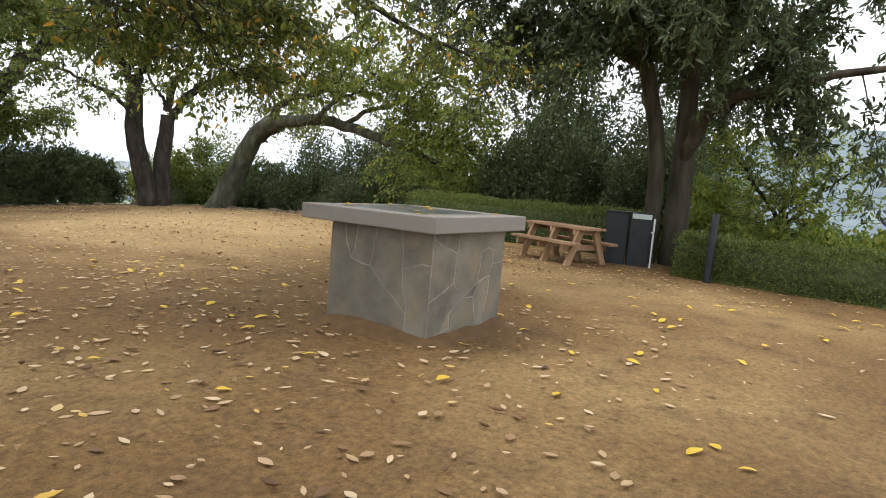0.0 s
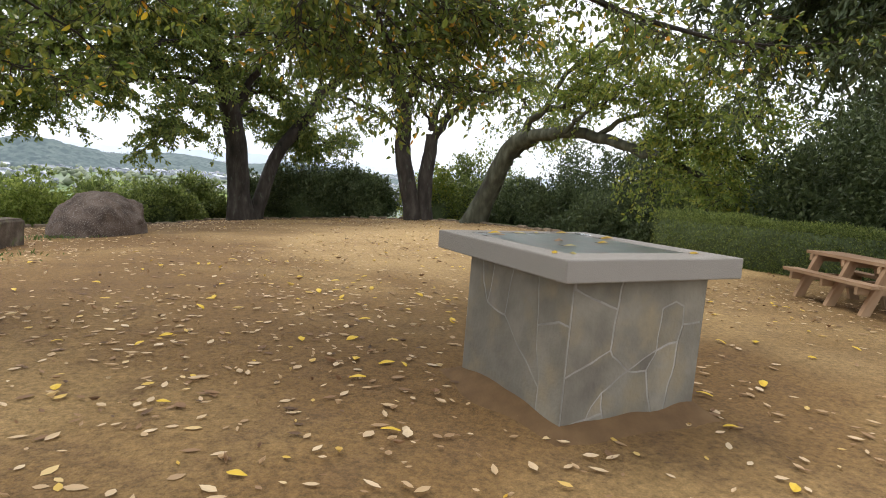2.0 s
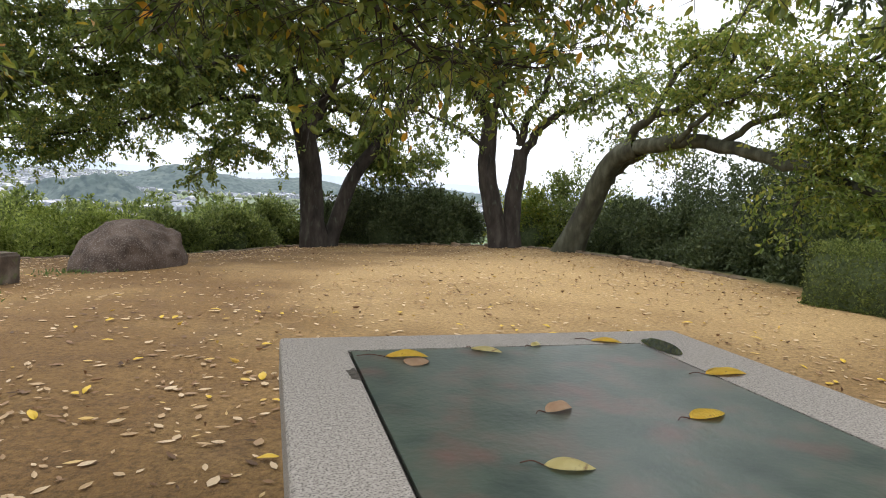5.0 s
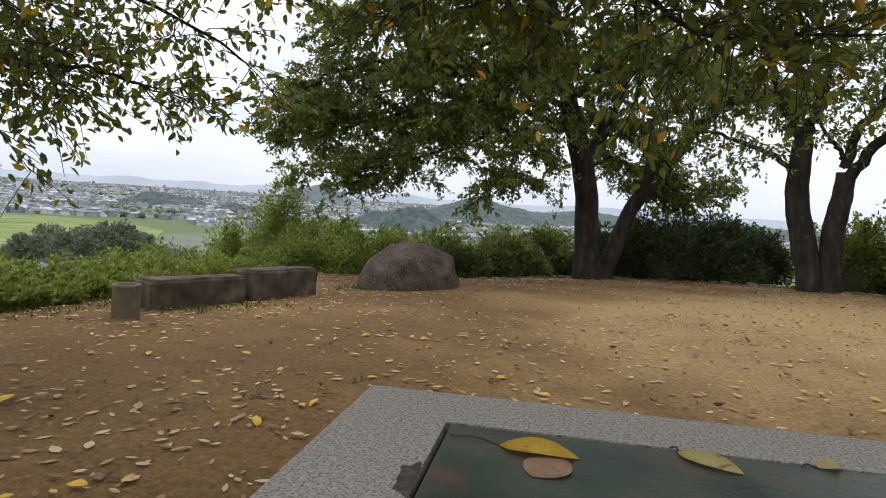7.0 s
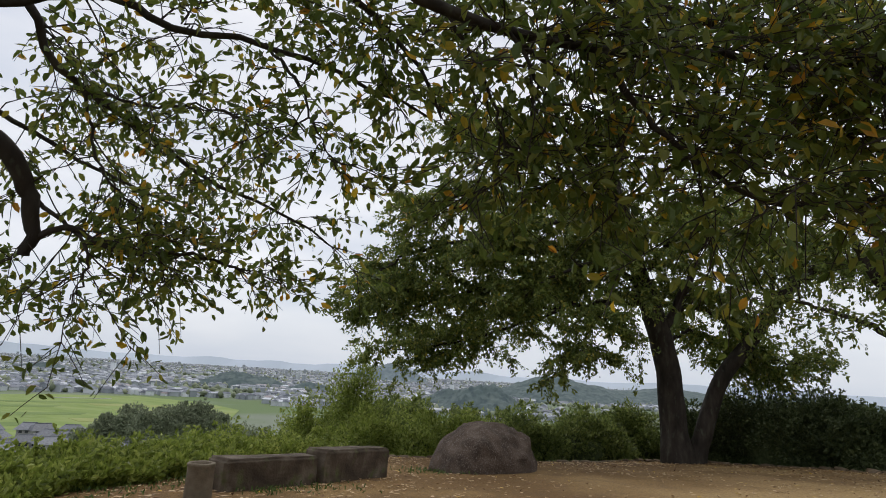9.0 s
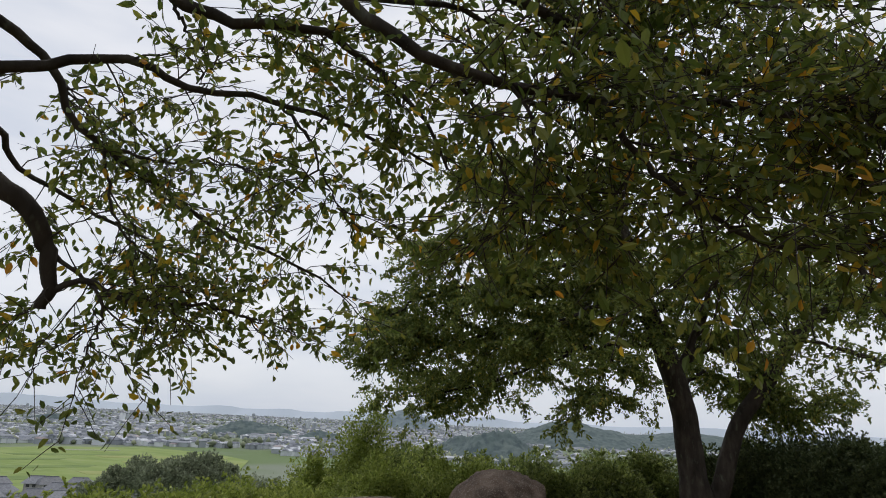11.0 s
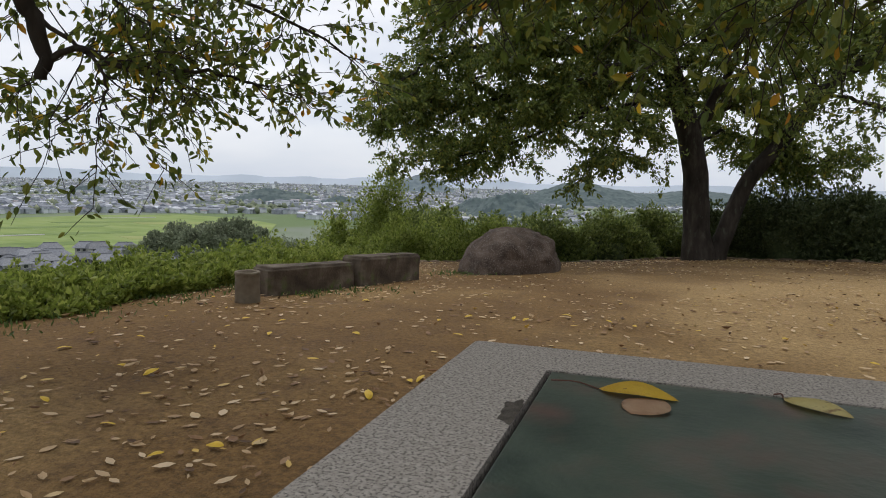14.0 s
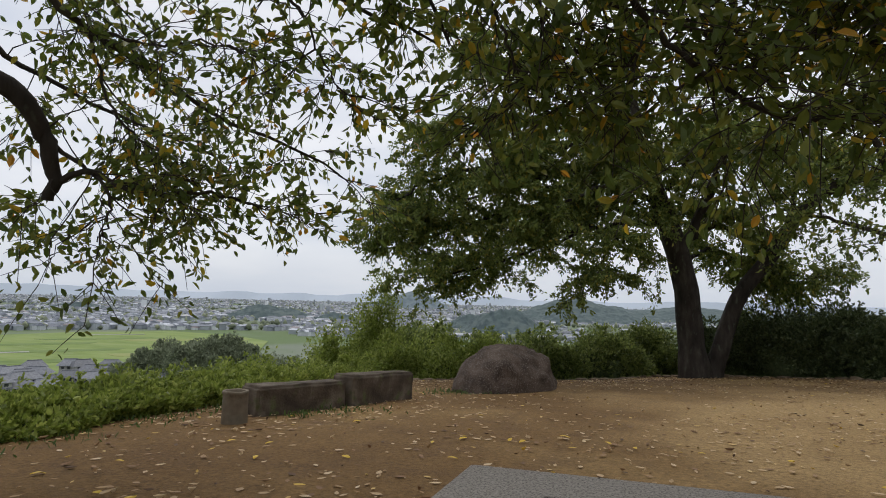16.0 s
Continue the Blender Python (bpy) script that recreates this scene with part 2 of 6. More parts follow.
def ground_material():
    """Sandy earth on the hilltop, dark undergrowth on the slope, pale town land on the plain, by place and height."""
    m = material("sandy_earth", [(0.136, 0.075, 0.026), (0.195, 0.114, 0.042), (0.33, 0.218, 0.09)], 0.30, 0.95, 0.9, 60, fine=((0.13, 0.075, 0.034), 2.2, 0.5, 0.85), detail=9)
    n, l = m.node_tree.nodes, m.node_tree.links
    b = n["Principled BSDF"]
    earth = b.inputs["Base Color"].links[0].from_socket
    tc = n.new("ShaderNodeTexCoord")
    grit, g_mix = n.new("ShaderNodeTexNoise"), n.new("ShaderNodeMix")
    grit.inputs["Scale"].default_value, grit.inputs["Detail"].default_value, grit.inputs["Roughness"].default_value = 22, 10, 0.85
    l.new(tc.outputs["Object"], grit.inputs["Vector"])
    g_mix.data_type, g_mix.blend_type = "RGBA", "OVERLAY"
    g_mix.inputs[0].default_value = 0.7
    # sand colour lightened by place, brightening the ground clear of the trees
    paled, pale, w_at = n.new("ShaderNodeMix"), n.new("ShaderNodeMix"), n.new("ShaderNodeAttribute")
    paled.data_type, pale.data_type, w_at.attribute_name = "RGBA", "RGBA", "paled"
    pale.inputs[0].default_value = 0.62
    pale.inputs[7].default_value = (0.50, 0.345, 0.158, 1)
    l.new(earth, pale.inputs[6])
    l.new(w_at.outputs["Fac"], paled.inputs[0])
    l.new(earth, paled.inputs[6])
    l.new(pale.outputs[2], paled.inputs[7])
    l.new(paled.outputs[2], g_mix.inputs[6])
    g_stretch = n.new("ShaderNodeMapRange")
    g_stretch.inputs[1].default_value, g_stretch.inputs[2].default_value, g_stretch.inputs[3].default_value, g_stretch.inputs[4].default_value = 0.36, 0.64, 0.12, 0.86
    l.new(grit.outputs[0], g_stretch.inputs[0])
    l.new(g_stretch.outputs[0], g_mix.inputs[7])
    sep = n.new("ShaderNodeSeparateXYZ")
    l.new(tc.outputs["Object"], sep.inputs[0])
    wild, wr = n.new("ShaderNodeTexNoise"), n.new("ShaderNodeValToRGB")
    wild.inputs["Scale"].default_value = 0.6
    wr.color_ramp.elements[0].position, wr.color_ramp.elements[0].color = 0.35, (0.03, 0.045, 0.018, 1)
    wr.color_ramp.elements[1].position, wr.color_ramp.elements[1].color = 0.65, (0.08, 0.11, 0.04, 1)
    l.new(tc.outputs["Object"], wild.inputs["Vector"])
    l.new(wild.outputs[0], wr.inputs[0])
    plain, pr = n.new("ShaderNodeTexNoise"), n.new("ShaderNodeValToRGB")
    plain.inputs["Scale"].default_value, plain.inputs["Detail"].default_value = 0.008, 8
    pr.color_ramp.elements[0].position, pr.color_ramp.elements[0].color = 0.42, (0.13, 0.185, 0.075, 1)
    pr.color_ramp.elements[1].position, pr.color_ramp.elements[1].color = 0.58, (0.19, 0.22, 0.16, 1)
    l.new(tc.outputs["Object"], plain.inputs["Vector"])
    l.new(plain.outputs[0], pr.inputs[0])
    low, low_mix = n.new("ShaderNodeMapRange"), n.new("ShaderNodeMix")
    low.inputs[1].default_value, low.inputs[2].default_value = -33, -38
    l.new(sep.outputs[2], low.inputs[0])
    low_mix.data_type = "RGBA"
    l.new(low.outputs[0], low_mix.inputs[0])
    l.new(wr.outputs[0], low_mix.inputs[6])
    l.new(pr.outputs[0], low_mix.inputs[7])
    at = n.new("ShaderNodeAttribute")
    at.attribute_name = "wild"
    mix = n.new("ShaderNodeMix")
    mix.data_type = "RGBA"
    l.new(at.outputs["Fac"], mix.inputs[0])
    l.new(g_mix.outputs[2], mix.inputs[6])
    l.new(low_mix.outputs[2], mix.inputs[7])
    l.new(mix.outputs[2], b.inputs["Base Color"])
    return m


# ---- building helpers ----
rng = np.random.default_rng(7)


def mesh_np(name, verts, faces, mats=(), slots=None, smooth=False):
    """A mesh from arrays; all faces have the same number of corners."""
    verts, faces = np.asarray(verts, dtype=np.float32), np.asarray(faces, dtype=np.int32)
    me = bpy.data.meshes.new(name)
    me.vertices.add(len(verts))
    me.vertices.foreach_set("co", verts.ravel())
    me.loops.add(faces.size)
    me.loops.foreach_set("vertex_index", faces.ravel())
    me.polygons.add(len(faces))
    k = faces.shape[1]
    me.polygons.foreach_set("loop_start", np.arange(0, faces.size, k, dtype=np.int32))
    me.polygons.foreach_set("loop_total", np.full(len(faces), k, dtype=np.int32))
    if slots is not None:
        me.polygons.foreach_set("material_index", np.asarray(slots, dtype=np.int32))
    me.polygons.foreach_set("use_smooth", np.full(len(faces), smooth, dtype=bool))
    for m in mats:
        me.materials.append(m)
    me.update(calc_edges=True)
    me.validate()
    return me


def thing(name, label, category, group="", kind="", at=None):
    ob = new(name)
    if at is not None:
        ob.matrix_basis = at
    return tagged(ob, label, category, group, kind)


def part(name, mesh, mat, parent, label="", m=None):
    """Links a bmesh or a mesh as one object under its parent."""
    if isinstance(mesh, bmesh.types.BMesh):
        me = bpy.data.meshes.new(name)
        mesh.to_mesh(me)
        mesh.free()
    else:
        me = mesh
    if mat is not None and not me.materials:
        me.materials.append(mat)
    ob = new(name, me)
    if parent is not None:
        ob.parent = parent
    if m is not None:
        ob.matrix_basis = m
    return tagged(ob, label)


def box_bm(sx, sy, sz, bevel=0.0, centre=(0, 0, 0), segments=2):
    bm = bmesh.new()
    bmesh.ops.create_cube(bm, size=1, matrix=Matrix.Translation(centre) @ Matrix.Diagonal((sx, sy, sz, 1)))
    if bevel:
        bmesh.ops.bevel(bm, geom=bm.edges[:], offset=bevel, segments=segments, profile=0.6, affect="EDGES")
    return bm


def roughen(bm, amount, scale, seed=0):
    for v in bm.verts:
        v.co += noise.noise_vector(v.co * scale + Vector((seed, seed, seed))) * amount
    return bm


def shade_smooth(bm):
    for f in bm.faces:
        f.smooth = True
    return bm


def resample(points, n):
    """A smooth curve through the points, n places along it."""
    p = np.asarray(points, float)
    p = np.vstack([2 * p[0] - p[1], p, 2 * p[-1] - p[-2]])
    out = []
    for t in np.linspace(0, len(p) - 3 - 1e-6, n):
        i = int(t)
        u = t - i
        a, b, c, d = p[i:i + 4]
        out.append(0.5 * (2 * b + (c - a) * u + (2 * a - 5 * b + 4 * c - d) * u * u + (3 * b - 3 * c + d - a) * u ** 3))
    return np.array(out)


def tube_arrays(path, radii, sides, start=0, wobble=0.0, seed=0):
    """Vertices and quads of a tapering tube along a path."""
    path = np.asarray(path, float)
    tang = np.gradient(path, axis=0)
    tang /= np.linalg.norm(tang, axis=1)[:, None] + 1e-9
    ref = np.array([0.31, 0.57, 0.76])
    u = np.cross(tang, ref)
    u /= np.linalg.norm(u, axis=1)[:, None] + 1e-9
    v = np.cross(tang, u)
    ang = np.linspace(0, 2 * np.pi, sides, endpoint=False)
    r = np.asarray(radii, float)[:, None] * np.ones((1, sides))
    if wobble:
        k = np.arange(len(path))[:, None]
        r = r * (1 + wobble * np.sin(3 * ang[None, :] + 0.5 * k + seed) * np.cos(0.7 * k + 2 * seed) + wobble * 0.6 * np.sin(5 * ang[None, :] - 0.3 * k + seed))
    verts = path[:, None, :] + r[..., None] * (np.cos(ang)[None, :, None] * u[:, None, :] + np.sin(ang)[None, :, None] * v[:, None, :])
    n = len(path)
    i, j = np.meshgrid(np.arange(n - 1), np.arange(sides), indexing="ij")
    a, b = i * sides + j, i * sides + (j + 1) % sides
    faces = np.stack([a, b, b + sides, a + sides], -1).reshape(-1, 4) + start
    return verts.reshape(-1, 3), faces


def unit(a):
    return a / (np.linalg.norm(a, axis=-1, keepdims=True) + 1e-9)


def leaf_mesh(name, pos, axis, size, aspect, mat, fold=0.25, random_gen=None):
    """Many pointed leaves, each two four-cornered halves folded along the midrib."""
    g = random_gen or rng
    n = len(pos)
    axis = unit(axis)
    side = unit(np.cross(axis, unit(g.normal(size=(n, 3)))))
    up = np.cross(side, axis)
    L = (size * g.uniform(0.7, 1.25, n))[:, None]
    w = L * aspect
    rise = up * w * fold
    bow = up * L * g.uniform(-0.12, 0.05, (n, 1))
    low, high, tip = pos + axis * L * 0.27 + rise, pos + axis * L * 0.66 + rise * 0.8 + bow * 0.5, pos + axis * L + bow
    verts = np.stack([pos, low + side * w * 0.44, high + side * w * 0.40, tip, high - side * w * 0.40, low - side * w * 0.44], 1).reshape(-1, 3)
    k = np.arange(n)[:, None] * 6
    faces = np.stack([k + [0, 1, 2, 3], k + [0, 3, 4, 5]], 1).reshape(-1, 4)
    return mesh_np(name, verts, faces, [mat])


def grow(limbs, g, spawn, length, twigs, twig_length, leaves, droop=0.35, spread=1.0, flat=0.6):
    """Side branches and twigs along limbs [(points, first share that bears)]; returns branch tubes, leaf places and leaf directions."""
    tubes, pos, axes = [], [], []
    for pts, first, r_end, scale in limbs:
        curve = resample(pts, 24)
        tan = unit(np.gradient(curve, axis=0))
        for _ in range(int(spawn * scale)):
            s = g.uniform(first, 1.0)
            k = min(int(s * 23), 22)
            o = curve[k] + (curve[k + 1] - curve[k]) * (s * 23 - k)
            d = g.normal(size=3) * spread
            d[2] *= flat
            d = unit(unit(d) + tan[k] * g.uniform(0.2, 1.0) + np.array([0, 0, 0.15]))
            ln = length * g.uniform(0.45, 1.15) * (1.1 - 0.35 * s)
            m = 7
            steps = np.linspace(0, 1, m)[:, None]
            bend = unit(g.normal(size=3)) * 0.22
            br = o + d * ln * steps + (bend * ln) * steps ** 2 + np.array([0, 0, -droop * ln]) * steps ** 2
            br[1:-1] += g.normal(size=(m - 2, 3)) * ln * 0.022
            tubes.append((br, np.linspace(max(0.006, 0.010 * ln), 0.003, m)))
            bt = unit(np.gradient(br, axis=0))
            for q in range(twigs):
                s2 = g.uniform(0.18, 1.0) if q else 1.0
                j = min(int(s2 * (m - 1)), m - 2)
                o2 = br[j] + (br[j + 1] - br[j]) * (s2 * (m - 1) - j)
                d2 = g.normal(size=3)
                d2[2] *= flat
                d2 = unit(unit(d2) + bt[j] * 0.9)
                l2 = twig_length * g.uniform(0.5, 1.3)
                st = np.linspace(0, 1, 4)[:, None]
                tw = o2 + d2 * l2 * st + np.array([0, 0, -droop * 0.9 * l2]) * st ** 2
                tubes.append((tw, np.array([0.004, 0.0035, 0.003, 0.002])))
                c = max(2, int(leaves * g.uniform(0.6, 1.3)))
                f = g.uniform(0.12, 1.05, c)[:, None]
                p = o2 + d2 * l2 * f + np.array([0, 0, -droop * 0.9 * l2]) * f ** 2
                pos.append(p + g.normal(size=(c, 3)) * 0.035)
                axes.append(d2 * 0.5 + g.normal(size=(c, 3)) * 0.75 + np.array([0, 0, -0.55]))
    return tubes, np.concatenate(pos), np.concatenate(axes)


def tubes_mesh(name, tubes, sides, mat):
    vs, fs, start = [], [], 0
    for path, radii in tubes:
        v, f = tube_arrays(path, radii, sides, start)
        vs.append(v)
        fs.append(f)
        start += len(v)
    return mesh_np(name, np.concatenate(vs), np.concatenate(fs), [mat], smooth=True)


def tree(name, label, trunks, limbs, bark, leaf, seed, leaf_size=0.11, aspect=0.5, spawn=22, length=2.6, twigs=9, twig_length=0.8, leaves=16,
         droop=0.35, flat=0.6, category="tree", group="", flare=1.35, kink=0.03, spread=1.0):
    """trunks: [(points, r0, r1)]; limbs: [(points, r0, r1, first bearing share, density)]."""
    g = np.random.default_rng(seed)
    base = np.array(trunks[0][0][0])
    t = thing(name, label, category, group, at=Matrix.Translation(base))
    for i, (pts, r0, r1) in enumerate(trunks):
        path = resample(np.array(pts) - base, 26)
        rad = np.linspace(r0, r1, 26)
        rad[:5] *= np.linspace(flare, 1, 5)
        v, f = tube_arrays(path, rad, 16, wobble=0.06, seed=seed + i)
        part("trunk", mesh_np("trunk", v, f, [bark], smooth=True), None, t)
    bear = []
    for pts, r0, r1, first, dens in limbs:
        path = resample(np.array(pts) - base, 22)
        path[2:-1] += g.normal(size=(19, 3)) * kink
        v, f = tube_arrays(path, np.linspace(r0, r1, 22), 9, wobble=0.05, seed=seed)
        part("limb", mesh_np("limb", v, f, [bark], smooth=True), None, t)
        bear.append((path[::3], first, r1, dens))
    tubes, pos, axes = grow(bear, g, spawn, length, twigs, twig_length, leaves, droop=droop, flat=flat, spread=spread)
    tagged(part("twig_growth", tubes_mesh("twig_growth", tubes, 4, M["twig"]), None, t), kind="stuff")
    part("crown", leaf_mesh("crown", pos, axes, leaf_size, aspect, leaf, random_gen=g), None, t)
    return t


def clump(name, label, centre, radii, leaf, seed, count=9000, leaf_size=0.09, aspect=0.5, category="shrub", group="", lumps=16, core=True, stems=5, up=0.3, kind="", shoots=70, drop=0.15):
    """A shrub: stems, a dark core for the shaded inside and an uneven shell of leaf sprays."""
    g = np.random.default_rng(seed)
    t = thing(name, label, category, group, kind, at=Matrix.Translation(centre))
    rx, ry, rz = radii
    dirs = unit(g.normal(size=(lumps, 3)))
    dirs[:, 2] = np.abs(dirs[:, 2]) * 1.1 - 0.25
    dirs = unit(dirs)
    R = np.array([rx, ry, rz])
    centres = dirs * R * g.uniform(0.45, 0.95, (lumps, 1)) + np.array([0, 0, rz])
    sizes = g.uniform(0.2, 0.52, lumps)
    pick = g.integers(0, lumps, count)
    sh = unit(g.normal(size=(count, 3)))
    rad = g.uniform(0.35, 1.12, count) ** 0.6 + np.where(g.uniform(size=count) < 0.12, g.uniform(0, 0.35, count), 0)
    pos = centres[pick] + sh * (R * 1.0) * (sizes[pick] * rad)[:, None]
    keep = pos[:, 2] > -0.05
    pos, sh = pos[keep], sh[keep]
    axes = sh * 0.7 + g.normal(size=pos.shape) * 0.55 + np.array([0, 0, up])
    # loose shoots that stand out of the outline
    for _ in range(shoots):
        k = g.integers(0, lumps)
        d = unit(g.normal(size=3) * 0.6 + dirs[k] + np.array([0, 0, 0.9]))
        o = centres[k] + d * R * sizes[k] * 0.8
        ln = g.uniform(0.25, 0.6) * (0.5 + 0.35 * rz)
        f = g.uniform(0, 1, 22)[:, None]
        pos = np.vstack([pos, o + d * ln * f + np.array([0, 0, -0.25 * ln]) * f ** 2 + g.normal(size=(22, 3)) * 0.03])
        axes = np.vstack([axes, d * 0.6 + g.normal(size=(22, 3)) * 0.7])
    part("foliage", leaf_mesh("foliage", pos, axes, leaf_size, aspect, leaf, random_gen=g), None, t)
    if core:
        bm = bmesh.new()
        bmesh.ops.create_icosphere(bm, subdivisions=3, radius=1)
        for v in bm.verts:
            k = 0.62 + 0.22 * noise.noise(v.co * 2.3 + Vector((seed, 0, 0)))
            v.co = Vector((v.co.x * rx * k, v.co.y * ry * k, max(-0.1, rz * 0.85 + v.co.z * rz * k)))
        part("inner_shade_filler", shade_smooth(bm), M["shade_core"], t)
    tubes = []
    for _ in range(stems):
        a = g.uniform(0, 6.283)
        foot = np.array([math.cos(a) * rx * 0.12, math.sin(a) * ry * 0.12, -drop])
        top = np.array([math.cos(a) * rx * 0.6, math.sin(a) * ry * 0.6, rz * g.uniform(1.0, 1.6)])
        tubes.append((resample([foot, (foot + top) / 2 + g.normal(size=3) * 0.1, top], 7), np.linspace(0.03 + 0.012 * drop, 0.008, 7)))
    part("stems", tubes_mesh("stems", tubes, 5, M["twig"]), None, t)
    return t


# ---- the lie of the land ----
EDGE = [(-5.9, -9.0), (-5.9, 2.0), (-5.85, 6.0), (-6.1, 9.0), (-6.6, 13.0), (-6.2, 16.0), (-4.0, 17.2), (-1.5, 18.0), (0.0, 20.4), (1.6, 21.4), (3.8, 20.6),
        (6.0, 18.9), (7.9, 16.6), (8.45, 14.0), (8.7, 11.0), (8.75, 8.0), (8.9, 5.0), (8.9, 2.0), (8.0, 0.0), (7.6, -3.0), (7.2, -9.0)]


def g_plane(x, y):
    return -0.003 + 0.0076 * x - 0.0116 * y - 0.00175 * y * y * (y > 0) + 0.00277 * x * y * (y > 0)


edge_curve = resample([(*p, 0) for p in EDGE + EDGE[:1]], 160)[:, :2]


def edge_distance(x, y):
    """How far outside the hilltop's rim; negative on the hilltop."""
    x, y = np.asarray(x, float), np.asarray(y, float)
    a, b = edge_curve[:-1], edge_curve[1:]
    best = np.full(x.shape, 1e9)
    inside = np.zeros(x.shape, bool)
    for (ax, ay), (bx, by) in zip(a, b):
        dx, dy = bx - ax, by - ay
        t = np.clip(((x - ax) * dx + (y - ay) * dy) / (dx * dx + dy * dy + 1e-12), 0, 1)
        best = np.minimum(best, np.hypot(x - ax - t * dx, y - ay - t * dy))
        cross = ((ay > y) != (by > y)) & (x < (bx - ax) * (y - ay) / (by - ay + 1e-12) + ax)
        inside ^= cross
    return np.where(inside, -best, best)


def height(x, y):
    x, y = np.asarray(x, float), np.asarray(y, float)
    d = edge_distance(x, y)
    r = np.maximum(d, 0)
    top = g_plane(np.clip(x, -9, 11), np.clip(y, -12, 23))
    fall = np.clip((r - 0.6) / 90.0, 0, None)
    z = top * np.exp(-r / 40) - 40 * (1 - np.exp(-fall * 1.9)) * (fall > 0)
    return z


def gz(x, y):
    return float(height(np.array([x]), np.array([y]))[0])


def build_ground():
    rings = np.concatenate([np.linspace(0, 26, 131)[1:], 26 * 1.045 ** np.arange(1, 121)])
    rings = rings[rings < 4800]
    rings = np.append(rings, 4900)
    seg = 288
    ang = np.linspace(0, 2 * np.pi, seg, endpoint=False)
    X = (1.0 + rings[:, None] * np.cos(ang)[None, :]).ravel()
    Y = (8.0 + rings[:, None] * np.sin(ang)[None, :]).ravel()
    X, Y = np.append(X, 1.0), np.append(Y, 8.0)
    Z = height(X, Y)
    d = edge_distance(X, Y)
    near = d < 0
    for i in np.nonzero(near)[0]:
        Z[i] += 0.018 * noise.noise(Vector((X[i] * 0.7, Y[i] * 0.7, 0))) + 0.008 * noise.noise(Vector((X[i] * 2.3, Y[i] * 2.3, 4)))
    for i in np.nonzero((d > 1.5) & (d < 200))[0]:
        Z[i] += min(1.0, (d[i] - 1.5) / 8) * 1.2 * noise.noise(Vector((X[i] * 0.08, Y[i] * 0.08, 2)))
    n = len(rings)
    i, j = np.meshgrid(np.arange(n - 1), np.arange(seg), indexing="ij")
    a, b = i * seg + j, i * seg + (j + 1) % seg
    quads = np.stack([a, a + seg, b + seg, b], -1).reshape(-1, 4)
    tri = np.stack([np.full(seg, n * seg), np.arange(seg), (np.arange(seg) + 1) % seg, (np.arange(seg) + 1) % seg], -1)
    me = bpy.data.meshes.new("ground")
    me.from_pydata(np.stack([X, Y, Z], 1).tolist(), [], quads.tolist() + [t[:3] for t in tri.tolist()])
    att = me.attributes.new("wild", "FLOAT", "POINT")
    att.data.foreach_set("value", np.clip((d + 0.1) / 0.7, 0, 1).astype(np.float32))
    # paler sand in the middle, standing in for the open light between trees
    paled = 1.0 - np.hypot((X - 5.4) / 6.2, (Y - 9.5) / 9.5)
    for i in np.nonzero(near)[0]:
        paled[i] += 0.35 * noise.noise(Vector((X[i] * 0.4, Y[i] * 0.4, 9))) + 0.2 * noise.noise(Vector((X[i] * 1.3, Y[i] * 1.3, 2)))
    att = me.attributes.new("paled", "FLOAT", "POINT")
    att.data.foreach_set("value", np.clip(paled * 1.6, 0, 1).astype(np.float32))
    for p in me.polygons:
        p.use_smooth = True
    me.materials.append(ground_material())
    tagged(new("ground", me), "sandy hilltop ground falling to a green plain", "ground", kind="structure")


build_ground()


# ---- the stone pedestal with its granite slab ----
def clip_poly(poly, nx, ny, c):
    """Keeps the side nx*x + ny*y <= c of a convex polygon."""
    out = []
    for i, p in enumerate(poly):
        q = poly[(i + 1) % len(poly)]
        a, b = nx * p[0] + ny * p[1] - c, nx * q[0] + ny * q[1] - c
        if a <= 0:
            out.append(p)
        if a * b < 0:
            t = a / (a - b)
            out.append((p[0] + (q[0] - p[0]) * t, p[1] + (q[1] - p[1]) * t))
    return out


def crazy_cells(w, h, seed, count, joint):
    """Irregular flagstone outlines that fill a w x h face."""
    g = np.random.default_rng(seed)
    seeds = []
    while len(seeds) < count:
        p = (g.uniform(0, w), g.uniform(0, h))
        if all(math.hypot((p[0] - q[0]) * 1.12, (p[1] - q[1]) * 0.95) > 0.62 * math.sqrt(w * h / count) for q in seeds) or g.uniform() < 0.004:
            seeds.append(p)
    cells = []
    for i, s in enumerate(seeds):
        poly = [(0, 0), (w, 0), (w, h), (0, h)]
        for k, q in enumerate(seeds):
            if k == i or len(poly) < 3:
                continue
            nx, ny = q[0] - s[0], q[1] - s[1]
            ln = math.hypot(nx, ny)
            nx, ny = nx / ln, ny / ln
            poly = clip_poly(poly, nx, ny, nx * (s[0] + q[0]) / 2 + ny * (s[1] + q[1]) / 2 - joint)
        if len(poly) >= 3:
            cells.append(poly)
    return cells


def inset(poly, d):
    """A polygon drawn in by d on every side."""
    area = sum(p[0] * q[1] - q[0] * p[1] for p, q in zip(poly, poly[1:] + poly[:1]))
    if area < 0:
        poly = poly[::-1]
    out = []
    for i, p in enumerate(poly):
        o, q = Vector(poly[i - 1]), Vector(poly[(i + 1) % len(poly)])
        p = Vector(p)
        e, f = (p - o).normalized(), (q - p).normalized()
        n1, n2 = Vector((-e.y, e.x)), Vector((-f.y, f.x))
        m = n1 + n2
        k = max(0.35, m.dot(n1))
        out.append(tuple(p + m * (d / k)))
    return out


